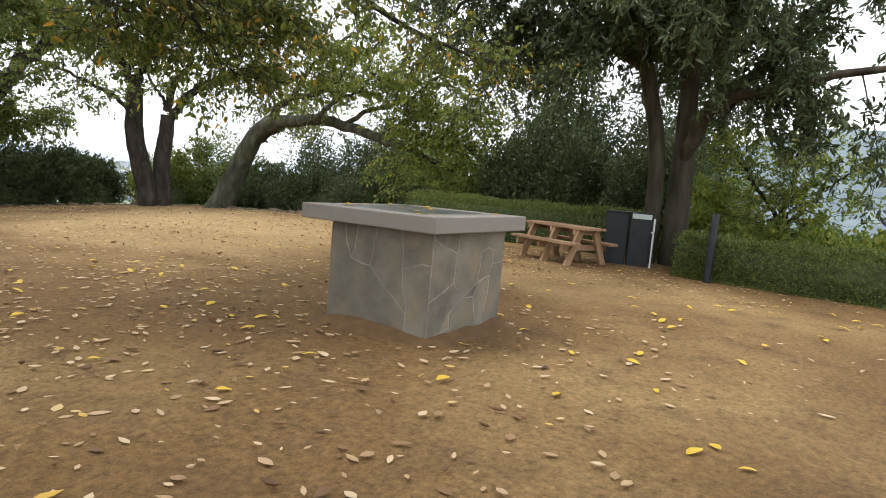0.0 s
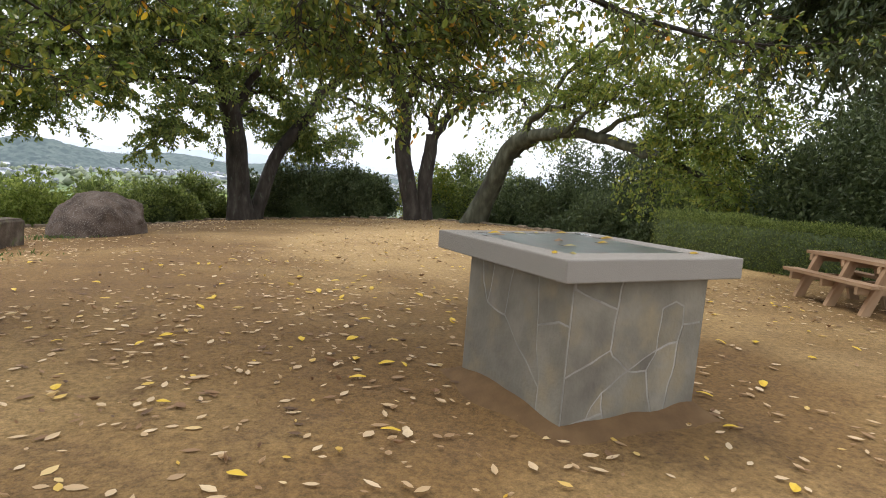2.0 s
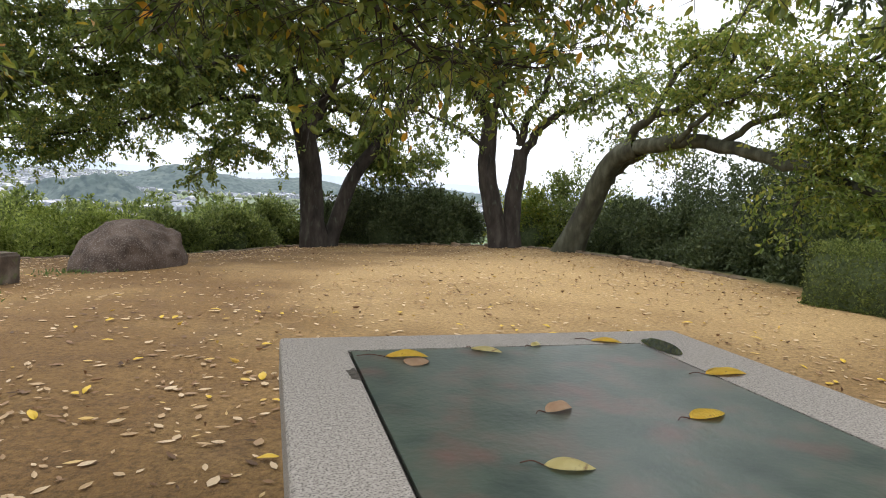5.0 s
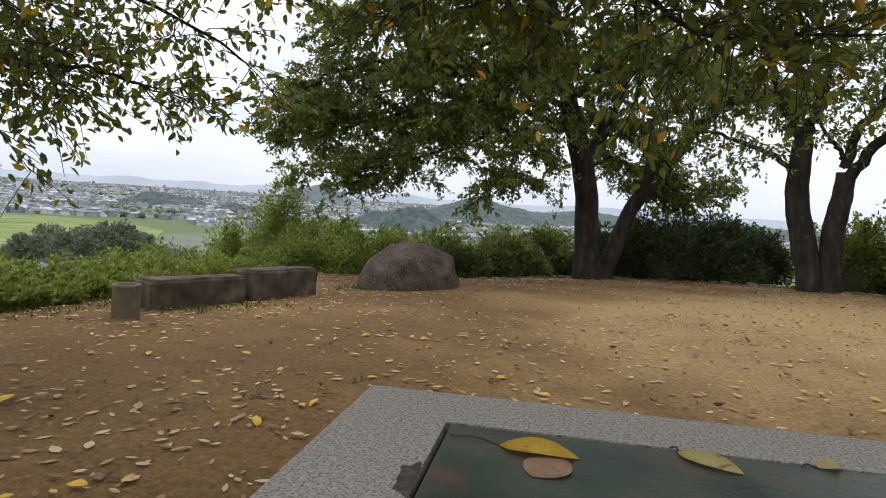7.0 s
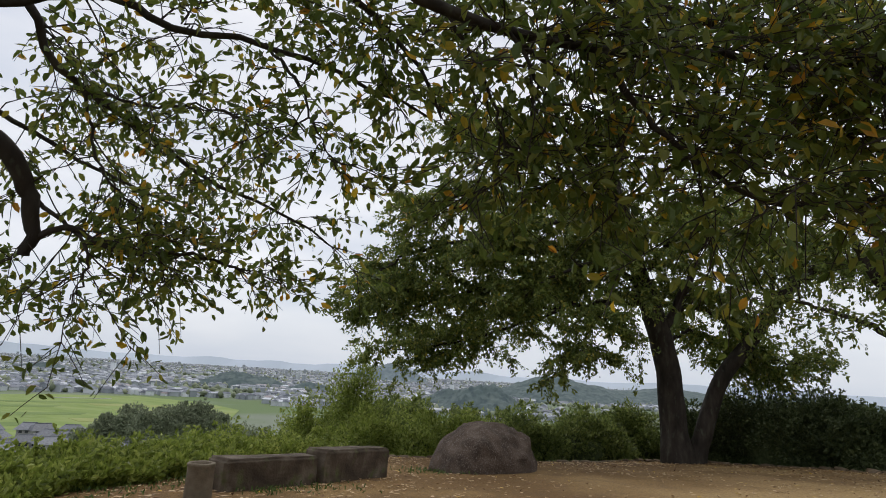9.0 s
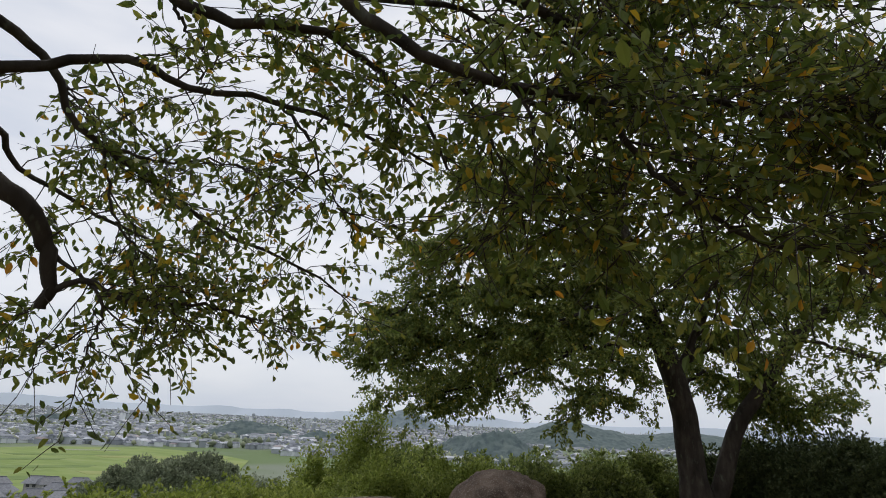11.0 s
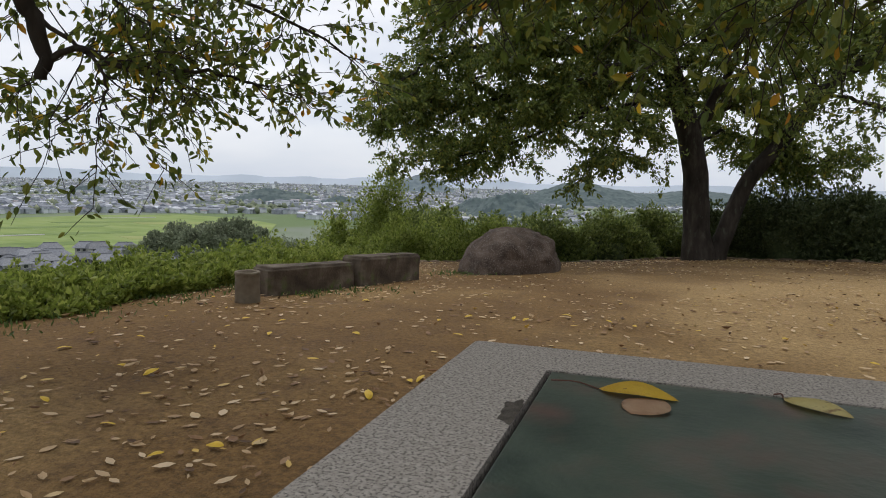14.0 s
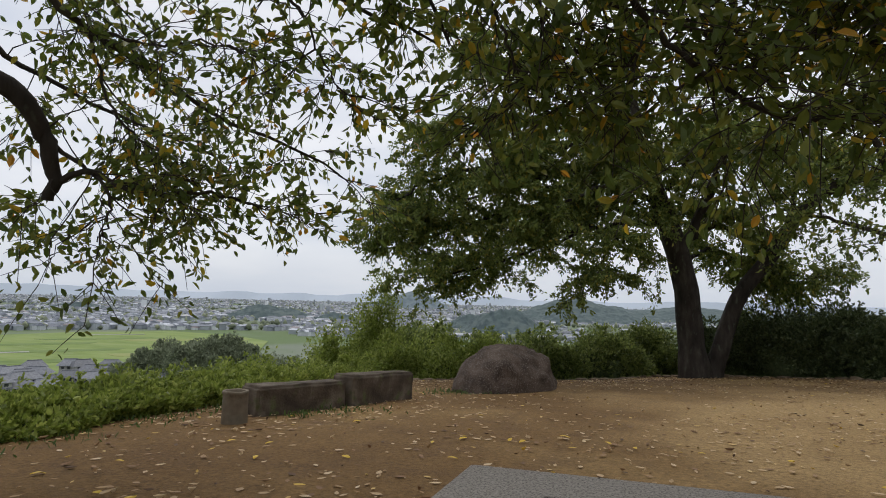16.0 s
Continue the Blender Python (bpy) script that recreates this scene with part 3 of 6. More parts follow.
# outlines of the cladding stones as shares of a face, for the two faces with few large stones
CLADDING = {
    21: [[(0, 1), (0.36, 1), (0.315, 0.79), (0.02, 0.91)], [(0, 0.91), (0.02, 0.91), (0.315, 0.79), (0.30, 0.55), (0, 0.40)],
         [(0.36, 1), (1, 1), (1, 0.69), (0.835, 0.68), (0.83, 0.80), (0.75, 0.83), (0.66, 0.78), (0.64, 0.53), (0.455, 0.415), (0.325, 0.50), (0.30, 0.55), (0.315, 0.79)],
         [(0.66, 0.78), (0.75, 0.83), (0.83, 0.80), (0.835, 0.68), (0.81, 0.57), (0.64, 0.53)], [(0.835, 0.68), (1, 0.69), (1, 0), (0.74, 0), (0.76, 0.18), (0.80, 0.42), (0.81, 0.57)],
         [(0.64, 0.53), (0.81, 0.57), (0.80, 0.42), (0.76, 0.18), (0.74, 0), (0.67, 0), (0.66, 0.12), (0.59, 0.40)], [(0.455, 0.415), (0.64, 0.53), (0.59, 0.40)]]
        + [[(0.455, 0.415), (0.59, 0.40), (0.66, 0.12), (0.67, 0), (0.31, 0), (0.295, 0.15), (0.27, 0.30)],
           [(0, 0.40), (0.30, 0.55), (0.325, 0.50), (0.455, 0.415), (0.27, 0.30), (0.165, 0.14), (0, 0.10)], [(0.27, 0.30), (0.295, 0.15), (0.165, 0.14)], [(0, 0.10), (0.165, 0.14), (0.295, 0.15), (0.31, 0), (0, 0)]],
    34: [[(0, 1), (0.12, 1), (0.17, 0.78), (0.24, 0.645), (0.43, 0.59), (0.64, 0.41), (0.79, 0.27), (0.8, 0), (0, 0)], [(0.12, 1), (0.29, 1), (0.24, 0.645), (0.17, 0.78)],
         [(0.29, 1), (0.48, 1), (0.43, 0.59), (0.24, 0.645)], [(0.48, 1), (0.70, 1), (0.75, 0.63), (0.79, 0.27), (0.64, 0.41), (0.43, 0.59)],
         [(0.70, 1), (1, 1), (1, 0.70), (0.92, 0.70), (0.75, 0.63)], [(0.75, 0.63), (0.92, 0.70), (1, 0.70), (1, 0), (0.8, 0), (0.79, 0.27)]],
}


def build_pedestal():
    tilt = Matrix.Rotation(-0.0135, 4, "X") @ Matrix.Rotation(-0.0145, 4, "Y")
    top = Matrix.Translation((0, 0, 1.0)) @ tilt
    ped = thing("viewing_pedestal", "square pedestal clad in grey crazy-paved stone under a granite slab", "pedestal", at=Matrix.Translation((0.66, 0.72, 0.0)))
    off = Matrix.Translation((-0.66, -0.72, 0.0))
    x0, x1, y0, y1, h = 0.155, 1.175, 0.115, 1.235, 0.905
    bm = box_bm(x1 - x0, y1 - y0, h + 0.15, 0.004, ((x0 + x1) / 2, (y0 + y1) / 2, (h - 0.16) / 2))
    part("mortar_core", bm, M["mortar"], ped, m=off)
    faces = [((x0, y0, -0.06), (1, 0, 0), x1 - x0, 21, 9), ((x0, y1, -0.06), (0, -1, 0), y1 - y0, 34, 9),
             ((x1, y0, -0.06), (0, 1, 0), y1 - y0, 8, 9), ((x1, y1, -0.06), (-1, 0, 0), x1 - x0, 12, 9)]
    for origin, along, w, seed, count in faces:
        u, up = Vector(along), Vector((0, 0, 1))
        out = u.cross(up)
        cells = [inset([(a * w, b * (h + 0.06)) for a, b in c], 0.006) for c in CLADDING[seed]] if seed in CLADDING else crazy_cells(w, h + 0.06, seed, count, 0.0055)
        for cell in cells:
            bent = []
            for (a, b), (c, d) in zip(cell, cell[1:] + cell[:1]):
                for k in range(5):
                    q = (a + (c - a) * k / 5, b + (d - b) * k / 5)
                    inner = min(q[0], w - q[0], q[1], h + 0.06 - q[1])
                    dv = noise.noise_vector(Vector((q[0] * 7, q[1] * 7, seed))) * (0.02 if seed in CLADDING else 0.05) * min(1.0, max(0.0, inner) * 15)
                    bent.append((q[0] + dv.x, q[1] + dv.y))
            cell = bent
            bm = bmesh.new()
            depth = 0.0145 + 0.001 * math.sin(cell[0][0] * 13 + seed)
            lo = [bm.verts.new(Vector(origin) + u * a + up * b - out * 0.018) for a, b in cell]
            hi = []
            cx, cy = sum(p[0] for p in cell) / len(cell), sum(p[1] for p in cell) / len(cell)
            for a, b in cell:
                s = 0.985
                hi.append(bm.verts.new(Vector(origin) + u * (cx + (a - cx) * s) + up * (cy + (b - cy) * s) + out * (depth - 0.012)))
            mid = [bm.verts.new(Vector(origin) + u * a + up * b + out * (depth - 0.0138)) for a, b in cell]
            k = len(cell)
            bm.faces.new(hi)
            for i in range(k):
                j = (i + 1) % k
                bm.faces.new((lo[i], lo[j], mid[j], mid[i]))
                bm.faces.new((mid[i], mid[j], hi[j], hi[i]))
            part("stone", bm, M["stone"], ped, m=off)
    # soil splashed up round the foot
    bm = bmesh.new()
    ring = [(x0 - 0.012, y0 - 0.012), (x1 + 0.012, y0 - 0.012), (x1 + 0.012, y1 + 0.012), (x0 - 0.012, y1 + 0.012)]
    lower, upper = [], []
    for i in range(4):
        (ax, ay), (bx, by) = ring[i], ring[(i + 1) % 4]
        nx, ny = (by - ay), -(bx - ax)
        ln = math.hypot(nx, ny)
        for s in np.linspace(0, 1, 18, endpoint=False):
            px, py = ax + (bx - ax) * s, ay + (by - ay) * s
            r = 0.11 + 0.05 * noise.noise(Vector((px * 3, py * 3, 7)))
            cx, cy = px - 0.66, py - 0.72
            cl = math.hypot(cx, cy)
            lower.append(bm.verts.new((px + cx / cl * r * 2.2, py + cy / cl * r * 2.2, gz(px, py) - 0.03)))
            upper.append(bm.verts.new((px - cx / cl * 0.01, py - cy / cl * 0.01, gz(px, py) + 0.08 + 0.07 * noise.noise(Vector((px * 3, py * 3, 1))))))
    for i in range(len(lower)):
        j = (i + 1) % len(lower)
        bm.faces.new((lower[i], lower[j], upper[j], upper[i]))
    part("soil_skirt", shade_smooth(bm), M["mud"], ped, "reddish soil heaped round the foot", m=off)
    # slab with a sunk field for the plate
    W, D, T = 1.325, 1.472, 0.127
    px0, py0, px1, py1 = 0.176, 0.236, 1.09, 1.312
    bm = bmesh.new()
    outer = [(0, 0), (W, 0), (W, D), (0, D)]
    inner = [(px0, py0), (px1, py0), (px1, py1), (px0, py1)]
    ot = [bm.verts.new((x, y, 0)) for x, y in outer]
    it = [bm.verts.new((x, y, 0)) for x, y in inner]
    ob_ = [bm.verts.new((x, y, -T)) for x, y in outer]
    ib = [bm.verts.new((x, y, -0.02)) for x, y in inner]
    for i in range(4):
        j = (i + 1) % 4
        bm.faces.new((ot[i], ot[j], it[j], it[i]))
        bm.faces.new((ob_[i], ob_[j], ot[j], ot[i]))
        bm.faces.new((it[i], it[j], ib[j], ib[i]))
    bm.faces.new(ib)
    bm.faces.new(ob_[::-1])
    rim = [e for e in bm.edges if all(v in ot or v in ob_ for v in e.verts)]
    bmesh.ops.bevel(bm, geom=rim, offset=0.012, segments=3, profile=0.6, affect="EDGES")
    bmesh.ops.recalc_face_normals(bm, faces=bm.faces)
    slab = part("slab", bm, M["granite"], ped, "speckled pinkish-grey granite slab", m=off @ top)
    part("joint", box_bm(px1 - px0 - 0.002, py1 - py0 - 0.002, 0.004, 0, ((px0 + px1) / 2, (py0 + py1) / 2, -0.017)), M["gap"], slab, "dark dirty joint")
    part("plate", box_bm(px1 - px0 - 0.013, py1 - py0 - 0.009, 0.012, 0.002, ((px0 + px1) / 2 + 0.0025, (py0 + py1) / 2, -0.0068)), M["plate"], slab, "dark greenish plate with worn red and grey stains")
    # chipped edge of the granite
    bm = bmesh.new()
    rim, inner = [], []
    for k in range(36):
        a = k / 36 * 6.2832
        r = 1 + 0.55 * noise.noise(Vector((math.cos(a) * 1.7, math.sin(a) * 1.7, 3))) + 0.25 * noise.noise(Vector((math.cos(a) * 5, math.sin(a) * 5, 8)))
        x, y = min(px0 + 0.001, px0 - 0.008 + 0.016 * r * math.cos(a)), 1.10 + 0.042 * r * math.sin(a)
        rim.append(bm.verts.new((x, y, 0.0006)))
        inner.append(bm.verts.new((px0 - 0.008 + (x - px0 + 0.008) * 0.7, 1.10 + (y - 1.10) * 0.75, 0.0022 + 0.001 * noise.noise(Vector((x * 90, y * 90, 0))))))
    for k in range(36):
        bm.faces.new((rim[k], rim[(k + 1) % 36], inner[(k + 1) % 36], inner[k]))
    bm.faces.new(inner)
    bmesh.ops.recalc_face_normals(bm, faces=bm.faces)
    part("chip", bm, M["chip"], slab, "broken dirty edge")
    # a little rain water in the far corner
    bm = bmesh.new()
    vs = []
    for k in range(28):
        a = k / 28 * 6.2832
        r = 0.042 + 0.005 * math.sin(2 * a + 1) + 0.003 * math.sin(3 * a)
        vs.append(bm.verts.new((px1 + 0.045 + r * 1.0 * math.cos(a) + 0.01 * math.sin(a), py1 - 0.05 + r * 2.6 * math.sin(a), 0.0022)))
    bm.faces.new(vs)
    tagged(part("rain_puddle", bm, M["water"], None, m=top), "shallow clear rain puddle on the slab corner", "puddle")
    return top


SLAB = build_pedestal()


def slab_leaf(name, label, x, y, turn, length, width, mat, curl, lift=0.0, stalk=0.06, kind_of="leaf"):
    """A single fallen leaf: curved blade with a stalk."""
    bm = bmesh.new()
    n = 12
    rows = []
    for i in range(n + 1):
        s = i / n
        w = width * (math.sin(math.pi * s ** 0.85) ** 0.8) * 0.5 + 0.0006
        z = 0.004 + curl * math.sin(math.pi * s) + lift * s
        edge = z - abs(curl) * 0.55 * math.sin(math.pi * s)
        rows.append([bm.verts.new((length * (s - 0.5), w * k, z if k == 0 else (edge * abs(k) + z * (1 - abs(k))))) for k in (-1, -0.5, 0, 0.5, 1)])
    for a, b in zip(rows, rows[1:]):
        for i in range(4):
            bm.faces.new((a[i], a[i + 1], b[i + 1], b[i]))
    low = min(v.co.z for v in bm.verts)
    for v in bm.verts:
        v.co.z += 0.0008 - low
    bmesh.ops.solidify(bm, geom=bm.faces[:], thickness=0.0006)
    t = thing(name, label, "leaf", "leaves on the slab", at=SLAB @ pose(x, y, 0, 0, 0, turn))
    part("blade", shade_smooth(bm), mat, t)
    if stalk:
        p = resample([(-length / 2, 0, 0.004 - low), (-length / 2 - stalk * 0.5, 0.006, 0.004), (-length / 2 - stalk, -0.004, 0.003)], 6)
        part("stalk", tubes_mesh("stalk", [(p, np.full(6, 0.0013))], 5, M["stalk"]), None, t, "thin dark red stalk")
    return t


slab_leaf("fallen_leaf", "large curled yellow leaf lying on the dark plate", 0.325, 1.233, -8, 0.115, 0.062, M["yellow_leaf"], 0.020, stalk=0.075)
slab_leaf("fallen_leaf", "pale brown dry leaf tucked beside a yellow leaf", 0.34, 1.183, 60, 0.085, 0.065, M["brown_leaf"], 0.006, stalk=0.0)
slab_leaf("fallen_leaf", "pale yellow spotted leaf lying across the plate edge", 0.565, 1.273, -38, 0.095, 0.055, M["pale_leaf"], 0.010, stalk=0.012)
slab_leaf("fallen_leaf", "small withered leaf standing on the granite rim", 0.735, 1.31, 20, 0.035, 0.03, M["pale_leaf"], 0.012, stalk=0.03)
slab_leaf("fallen_leaf", "bright yellow leaf at the far granite rim", 0.985, 1.333, -25, 0.095, 0.05, M["yellow_leaf"], 0.014, stalk=0.05)
slab_leaf("fallen_leaf", "orange yellow leaf lying across the plate edge", 1.13, 0.98, -5, 0.12, 0.06, M["yellow_leaf"], 0.018, stalk=0.05)
slab_leaf("fallen_leaf", "curled brown leaf lying on the plate", 0.555, 0.80, 15, 0.07, 0.045, M["brown_leaf"], 0.02, stalk=0.03)
slab_leaf("fallen_leaf", "small pale leaf scrap on the granite rim", 0.20, 0.21, 80, 0.05, 0.035, M["pale_leaf"], 0.012, stalk=0.0)
slab_leaf("fallen_leaf", "small curled yellow leaf on the granite rim", 0.10, 0.24, 40, 0.055, 0.035, M["yellow_leaf"], 0.015, stalk=0.0)
slab_leaf("fallen_leaf", "yellow leaf on the granite rim", 1.13, 0.2, 10, 0.08, 0.045, M["yellow_leaf"], 0.012, stalk=0.03)
slab_leaf("fallen_leaf", "orange leaf lying on the plate", 0.86, 0.72, 10, 0.1, 0.05, M["yellow_leaf"], 0.014, stalk=0.04)
slab_leaf("fallen_leaf", "yellow leaf lying flat on the plate", 0.45, 0.55, -20, 0.085, 0.05, M["pale_leaf"], 0.012, stalk=0.04)


# ---- stone benches, concrete ash stand, boulder ----
def stone_bench(a, b, h, depth, seed, label):
    ax, ay = a
    bx, by = b
    ln, ang = math.hypot(bx - ax, by - ay), math.degrees(math.atan2(by - ay, bx - ax))
    za, zb = gz(ax, ay), gz(bx, by)
    slope = math.degrees(math.atan2(zb - za, ln))
    t = thing("stone_bench", label, "bench", "stone benches", at=Matrix.Translation(((ax + bx) / 2, (ay + by) / 2, (za + zb) / 2)) @ pose(0, 0, 0, 0, 0, ang) @ pose(0, 0, 0, 0, -slope, 0))
    bm = box_bm(ln, depth, h + 0.08, 0, (0, depth / 2, h / 2 - 0.04))
    bmesh.ops.subdivide_edges(bm, edges=bm.edges[:], cuts=7, use_grid_fill=True)
    bmesh.ops.bevel(bm, geom=[e for e in bm.edges if e.calc_face_angle(0) > 1], offset=0.035, segments=3, affect="EDGES")
    roughen(bm, 0.014, 2.4, seed)
    roughen(bm, 0.012, 7, seed)
    roughen(bm, 0.006, 14, seed + 3)
    part("stone_block", shade_smooth(bm), M["moss_stone"], t)


stone_bench((-4.60, 7.18), (-4.08, 8.66), 0.385, 0.42, 2, "long weathered dark stone bench with mossy stains")
stone_bench((-4.03, 8.80), (-3.66, 10.34), 0.46, 0.45, 9, "weathered dark stone bench with a pale streak")


def ash_stand():
    x, y = -4.52, 6.62
    t = thing("ash_stand", "round concrete post with a hollow rimmed top", "ash stand", at=Matrix.Translation((x, y, gz(x, y))))
    prof = [(0.0, -0.08), (0.155, -0.08), (0.155, 0.0), (0.150, 0.30), (0.150, 0.352), (0.157, 0.36), (0.158, 0.386), (0.152, 0.394), (0.122, 0.394), (0.114, 0.386), (0.105, 0.33), (0.0, 0.325)]
    bm = bmesh.new()
    n = 32
    rings = [[bm.verts.new((r * math.cos(k / n * 6.28319), r * math.sin(k / n * 6.28319), z)) for k in range(n)] if r else None for r, z in prof]
    for a, b in zip(rings, rings[1:]):
        if a and b:
            for k in range(n):
                bm.faces.new((a[k], a[(k + 1) % n], b[(k + 1) % n], b[k]))
    bm.faces.new(rings[-2])
    roughen(bm, 0.006, 9, 5)
    part("post", shade_smooth(bm), M["concrete"], t)


ash_stand()


def boulder():
    x, y = -2.62, 12.95
    t = thing("boulder", "large rounded dark boulder with pale lichen specks", "boulder", at=pose(x, y, gz(x, y) - 0.12, 0, 0, 60))
    bm = bmesh.new()
    bmesh.ops.create_icosphere(bm, subdivisions=5, radius=1)
    for v in bm.verts:
        p = v.co.copy()
        sx, sy = 1.3, 0.78
        w = 1.0 - 0.12 * max(0, p.z)
        v.co = Vector((math.copysign(abs(p.x) ** 0.85, p.x) * sx * w, math.copysign(abs(p.y) ** 0.9, p.y) * sy * w, max(-0.12, math.copysign(abs(p.z) ** 0.62, p.z)) * 1.02 * (1 + 0.05 * p.x)))
        v.co += noise.noise_vector(p * 1.6 + Vector((3, 1, 8))) * 0.11 + noise.noise_vector(p * 5 + Vector((1, 1, 1))) * 0.055 + noise.noise_vector(p * 15) * 0.024
    part("rock", shade_smooth(bm), M["rock"], t)


boulder()


# ---- picnic table, cabinets, fence post ----
def beam(parent, name, a, b, w, h, up=(0, 0, 1), mat=None):
    """A bevelled timber from a to b, w wide and h high."""
    a, b, up = Vector(a), Vector(b), Vector(up)
    y = (b - a).normalized()
    x = y.cross(up).normalized()
    z = x.cross(y)
    m = Matrix((x, y, z)).transposed().to_4x4()
    m.translation = (a + b) / 2
    return part(name, box_bm(w, (b - a).length, h, min(w, h) * 0.12), mat or M["wood"], parent, m=m)


def picnic_table():
    u = Vector((0.30, 0.954, 0)).normalized()
    base = Vector((6.72, 2.20, 0.05))
    ang = math.degrees(math.atan2(u.y, u.x)) - 90
    t = thing("picnic_table", "weathered timber picnic table with fixed benches", "picnic table", at=pose(base.x, base.y, base.z, 0.0, 0, ang))
    L, H, S = 1.45, 0.66, 0.40
    for k in range(4):
        beam(t, "top_board", (-0.22 + k * 0.145, -L / 2, H - 0.02), (-0.22 + k * 0.145, L / 2, H - 0.02), 0.135, 0.045)
    for side in (-1, 1):
        for k in range(2):
            beam(t, "seat_board", (side * (0.43 + k * 0.12), -L / 2 - 0.03, S - 0.02), (side * (0.43 + k * 0.12), L / 2 + 0.03, S - 0.02), 0.11, 0.045)
    for y in (-0.56, 0.0, 0.56):
        beam(t, "seat_bearer", (-0.57, y + 0.06, S - 0.10), (0.57, y + 0.06, S - 0.10), 0.05, 0.10)
        beam(t, "top_bearer", (-0.29, y + 0.06, H - 0.09), (0.29, y + 0.06, H - 0.09), 0.05, 0.09)
        for side in (-1, 1):
            beam(t, "leg", (side * 0.47, y, -0.03), (side * 0.19, y, H - 0.05), 0.06, 0.13, up=(side, 0, 0.4))


picnic_table()


def cabinet(x, y, turn, w, d, h, label, plate):
    t = thing("utility_cabinet", label, "cabinet", "dark cabinets under the tree", at=pose(x, y, gz(x, y), 0, 0, turn))
    part("body", box_bm(w, d, h, 0.012, (0, 0, h / 2 - 0.02)), M["steel_dark"], t)
    part("lid", box_bm(w + 0.03, d + 0.03, 0.03, 0.01, (0, 0, h)), M["steel_dark"], t)
    door = part("door", box_bm(w - 0.06, 0.014, h - 0.16, 0.004, (0, -d / 2 - 0.005, h / 2 - 0.02)), M["steel_dark"], t)
    part("handle", box_bm(0.018, 0.03, 0.10, 0.005, (w / 2 - 0.07, -d / 2 - 0.025, h * 0.55)), M["steel_dark"], door)
    if plate:
        part("label_plate", box_bm(w - 0.04, 0.012, 0.09, 0.003, (0, -d / 2 - 0.012, h - 0.05)), M["label_plate"], t, "pale green label plate")


cabinet(7.58, 1.56, 292, 0.40, 0.40, 0.96, "dark grey steel cabinet under the big tree", False)
cabinet(7.66, 1.14, 292, 0.38, 0.40, 0.96, "dark steel cabinet with a pale label plate", True)


def marker_pole(x, y, h0, h1):
    t = thing("marker_pole", "thin white painted metal pole beside the cabinet", "pole", at=Matrix.Translation((x, y, gz(x, y))))
    part("pole", tubes_mesh("pole", [(np.array([(0, 0, -0.05), (0, 0, h0), (0, 0, h1)]), np.full(3, 0.016))], 10, M["white_metal"]), None, t)
    part("bracket", box_bm(0.1, 0.03, 0.03, 0.006, (-0.05, 0, h1 * 0.72)), M["white_metal"], t)


marker_pole(7.50, 0.84, 0.5, 0.9)


def fence_post(x, y):
    t = thing("fence_post", "dark weathered round fence post in the hedge", "post", at=Matrix.Translation((x, y, gz(x, y))))
    part("post", tubes_mesh("post", [(np.array([(0, 0, -0.1), (0.0, 0, 0.5), (0.01, 0, 1.08), (0.01, 0, 1.1)]), np.array([0.06, 0.058, 0.055, 0.03]))], 14, M["steel_dark"]), None, t)


fence_post(6.88, -0.30)


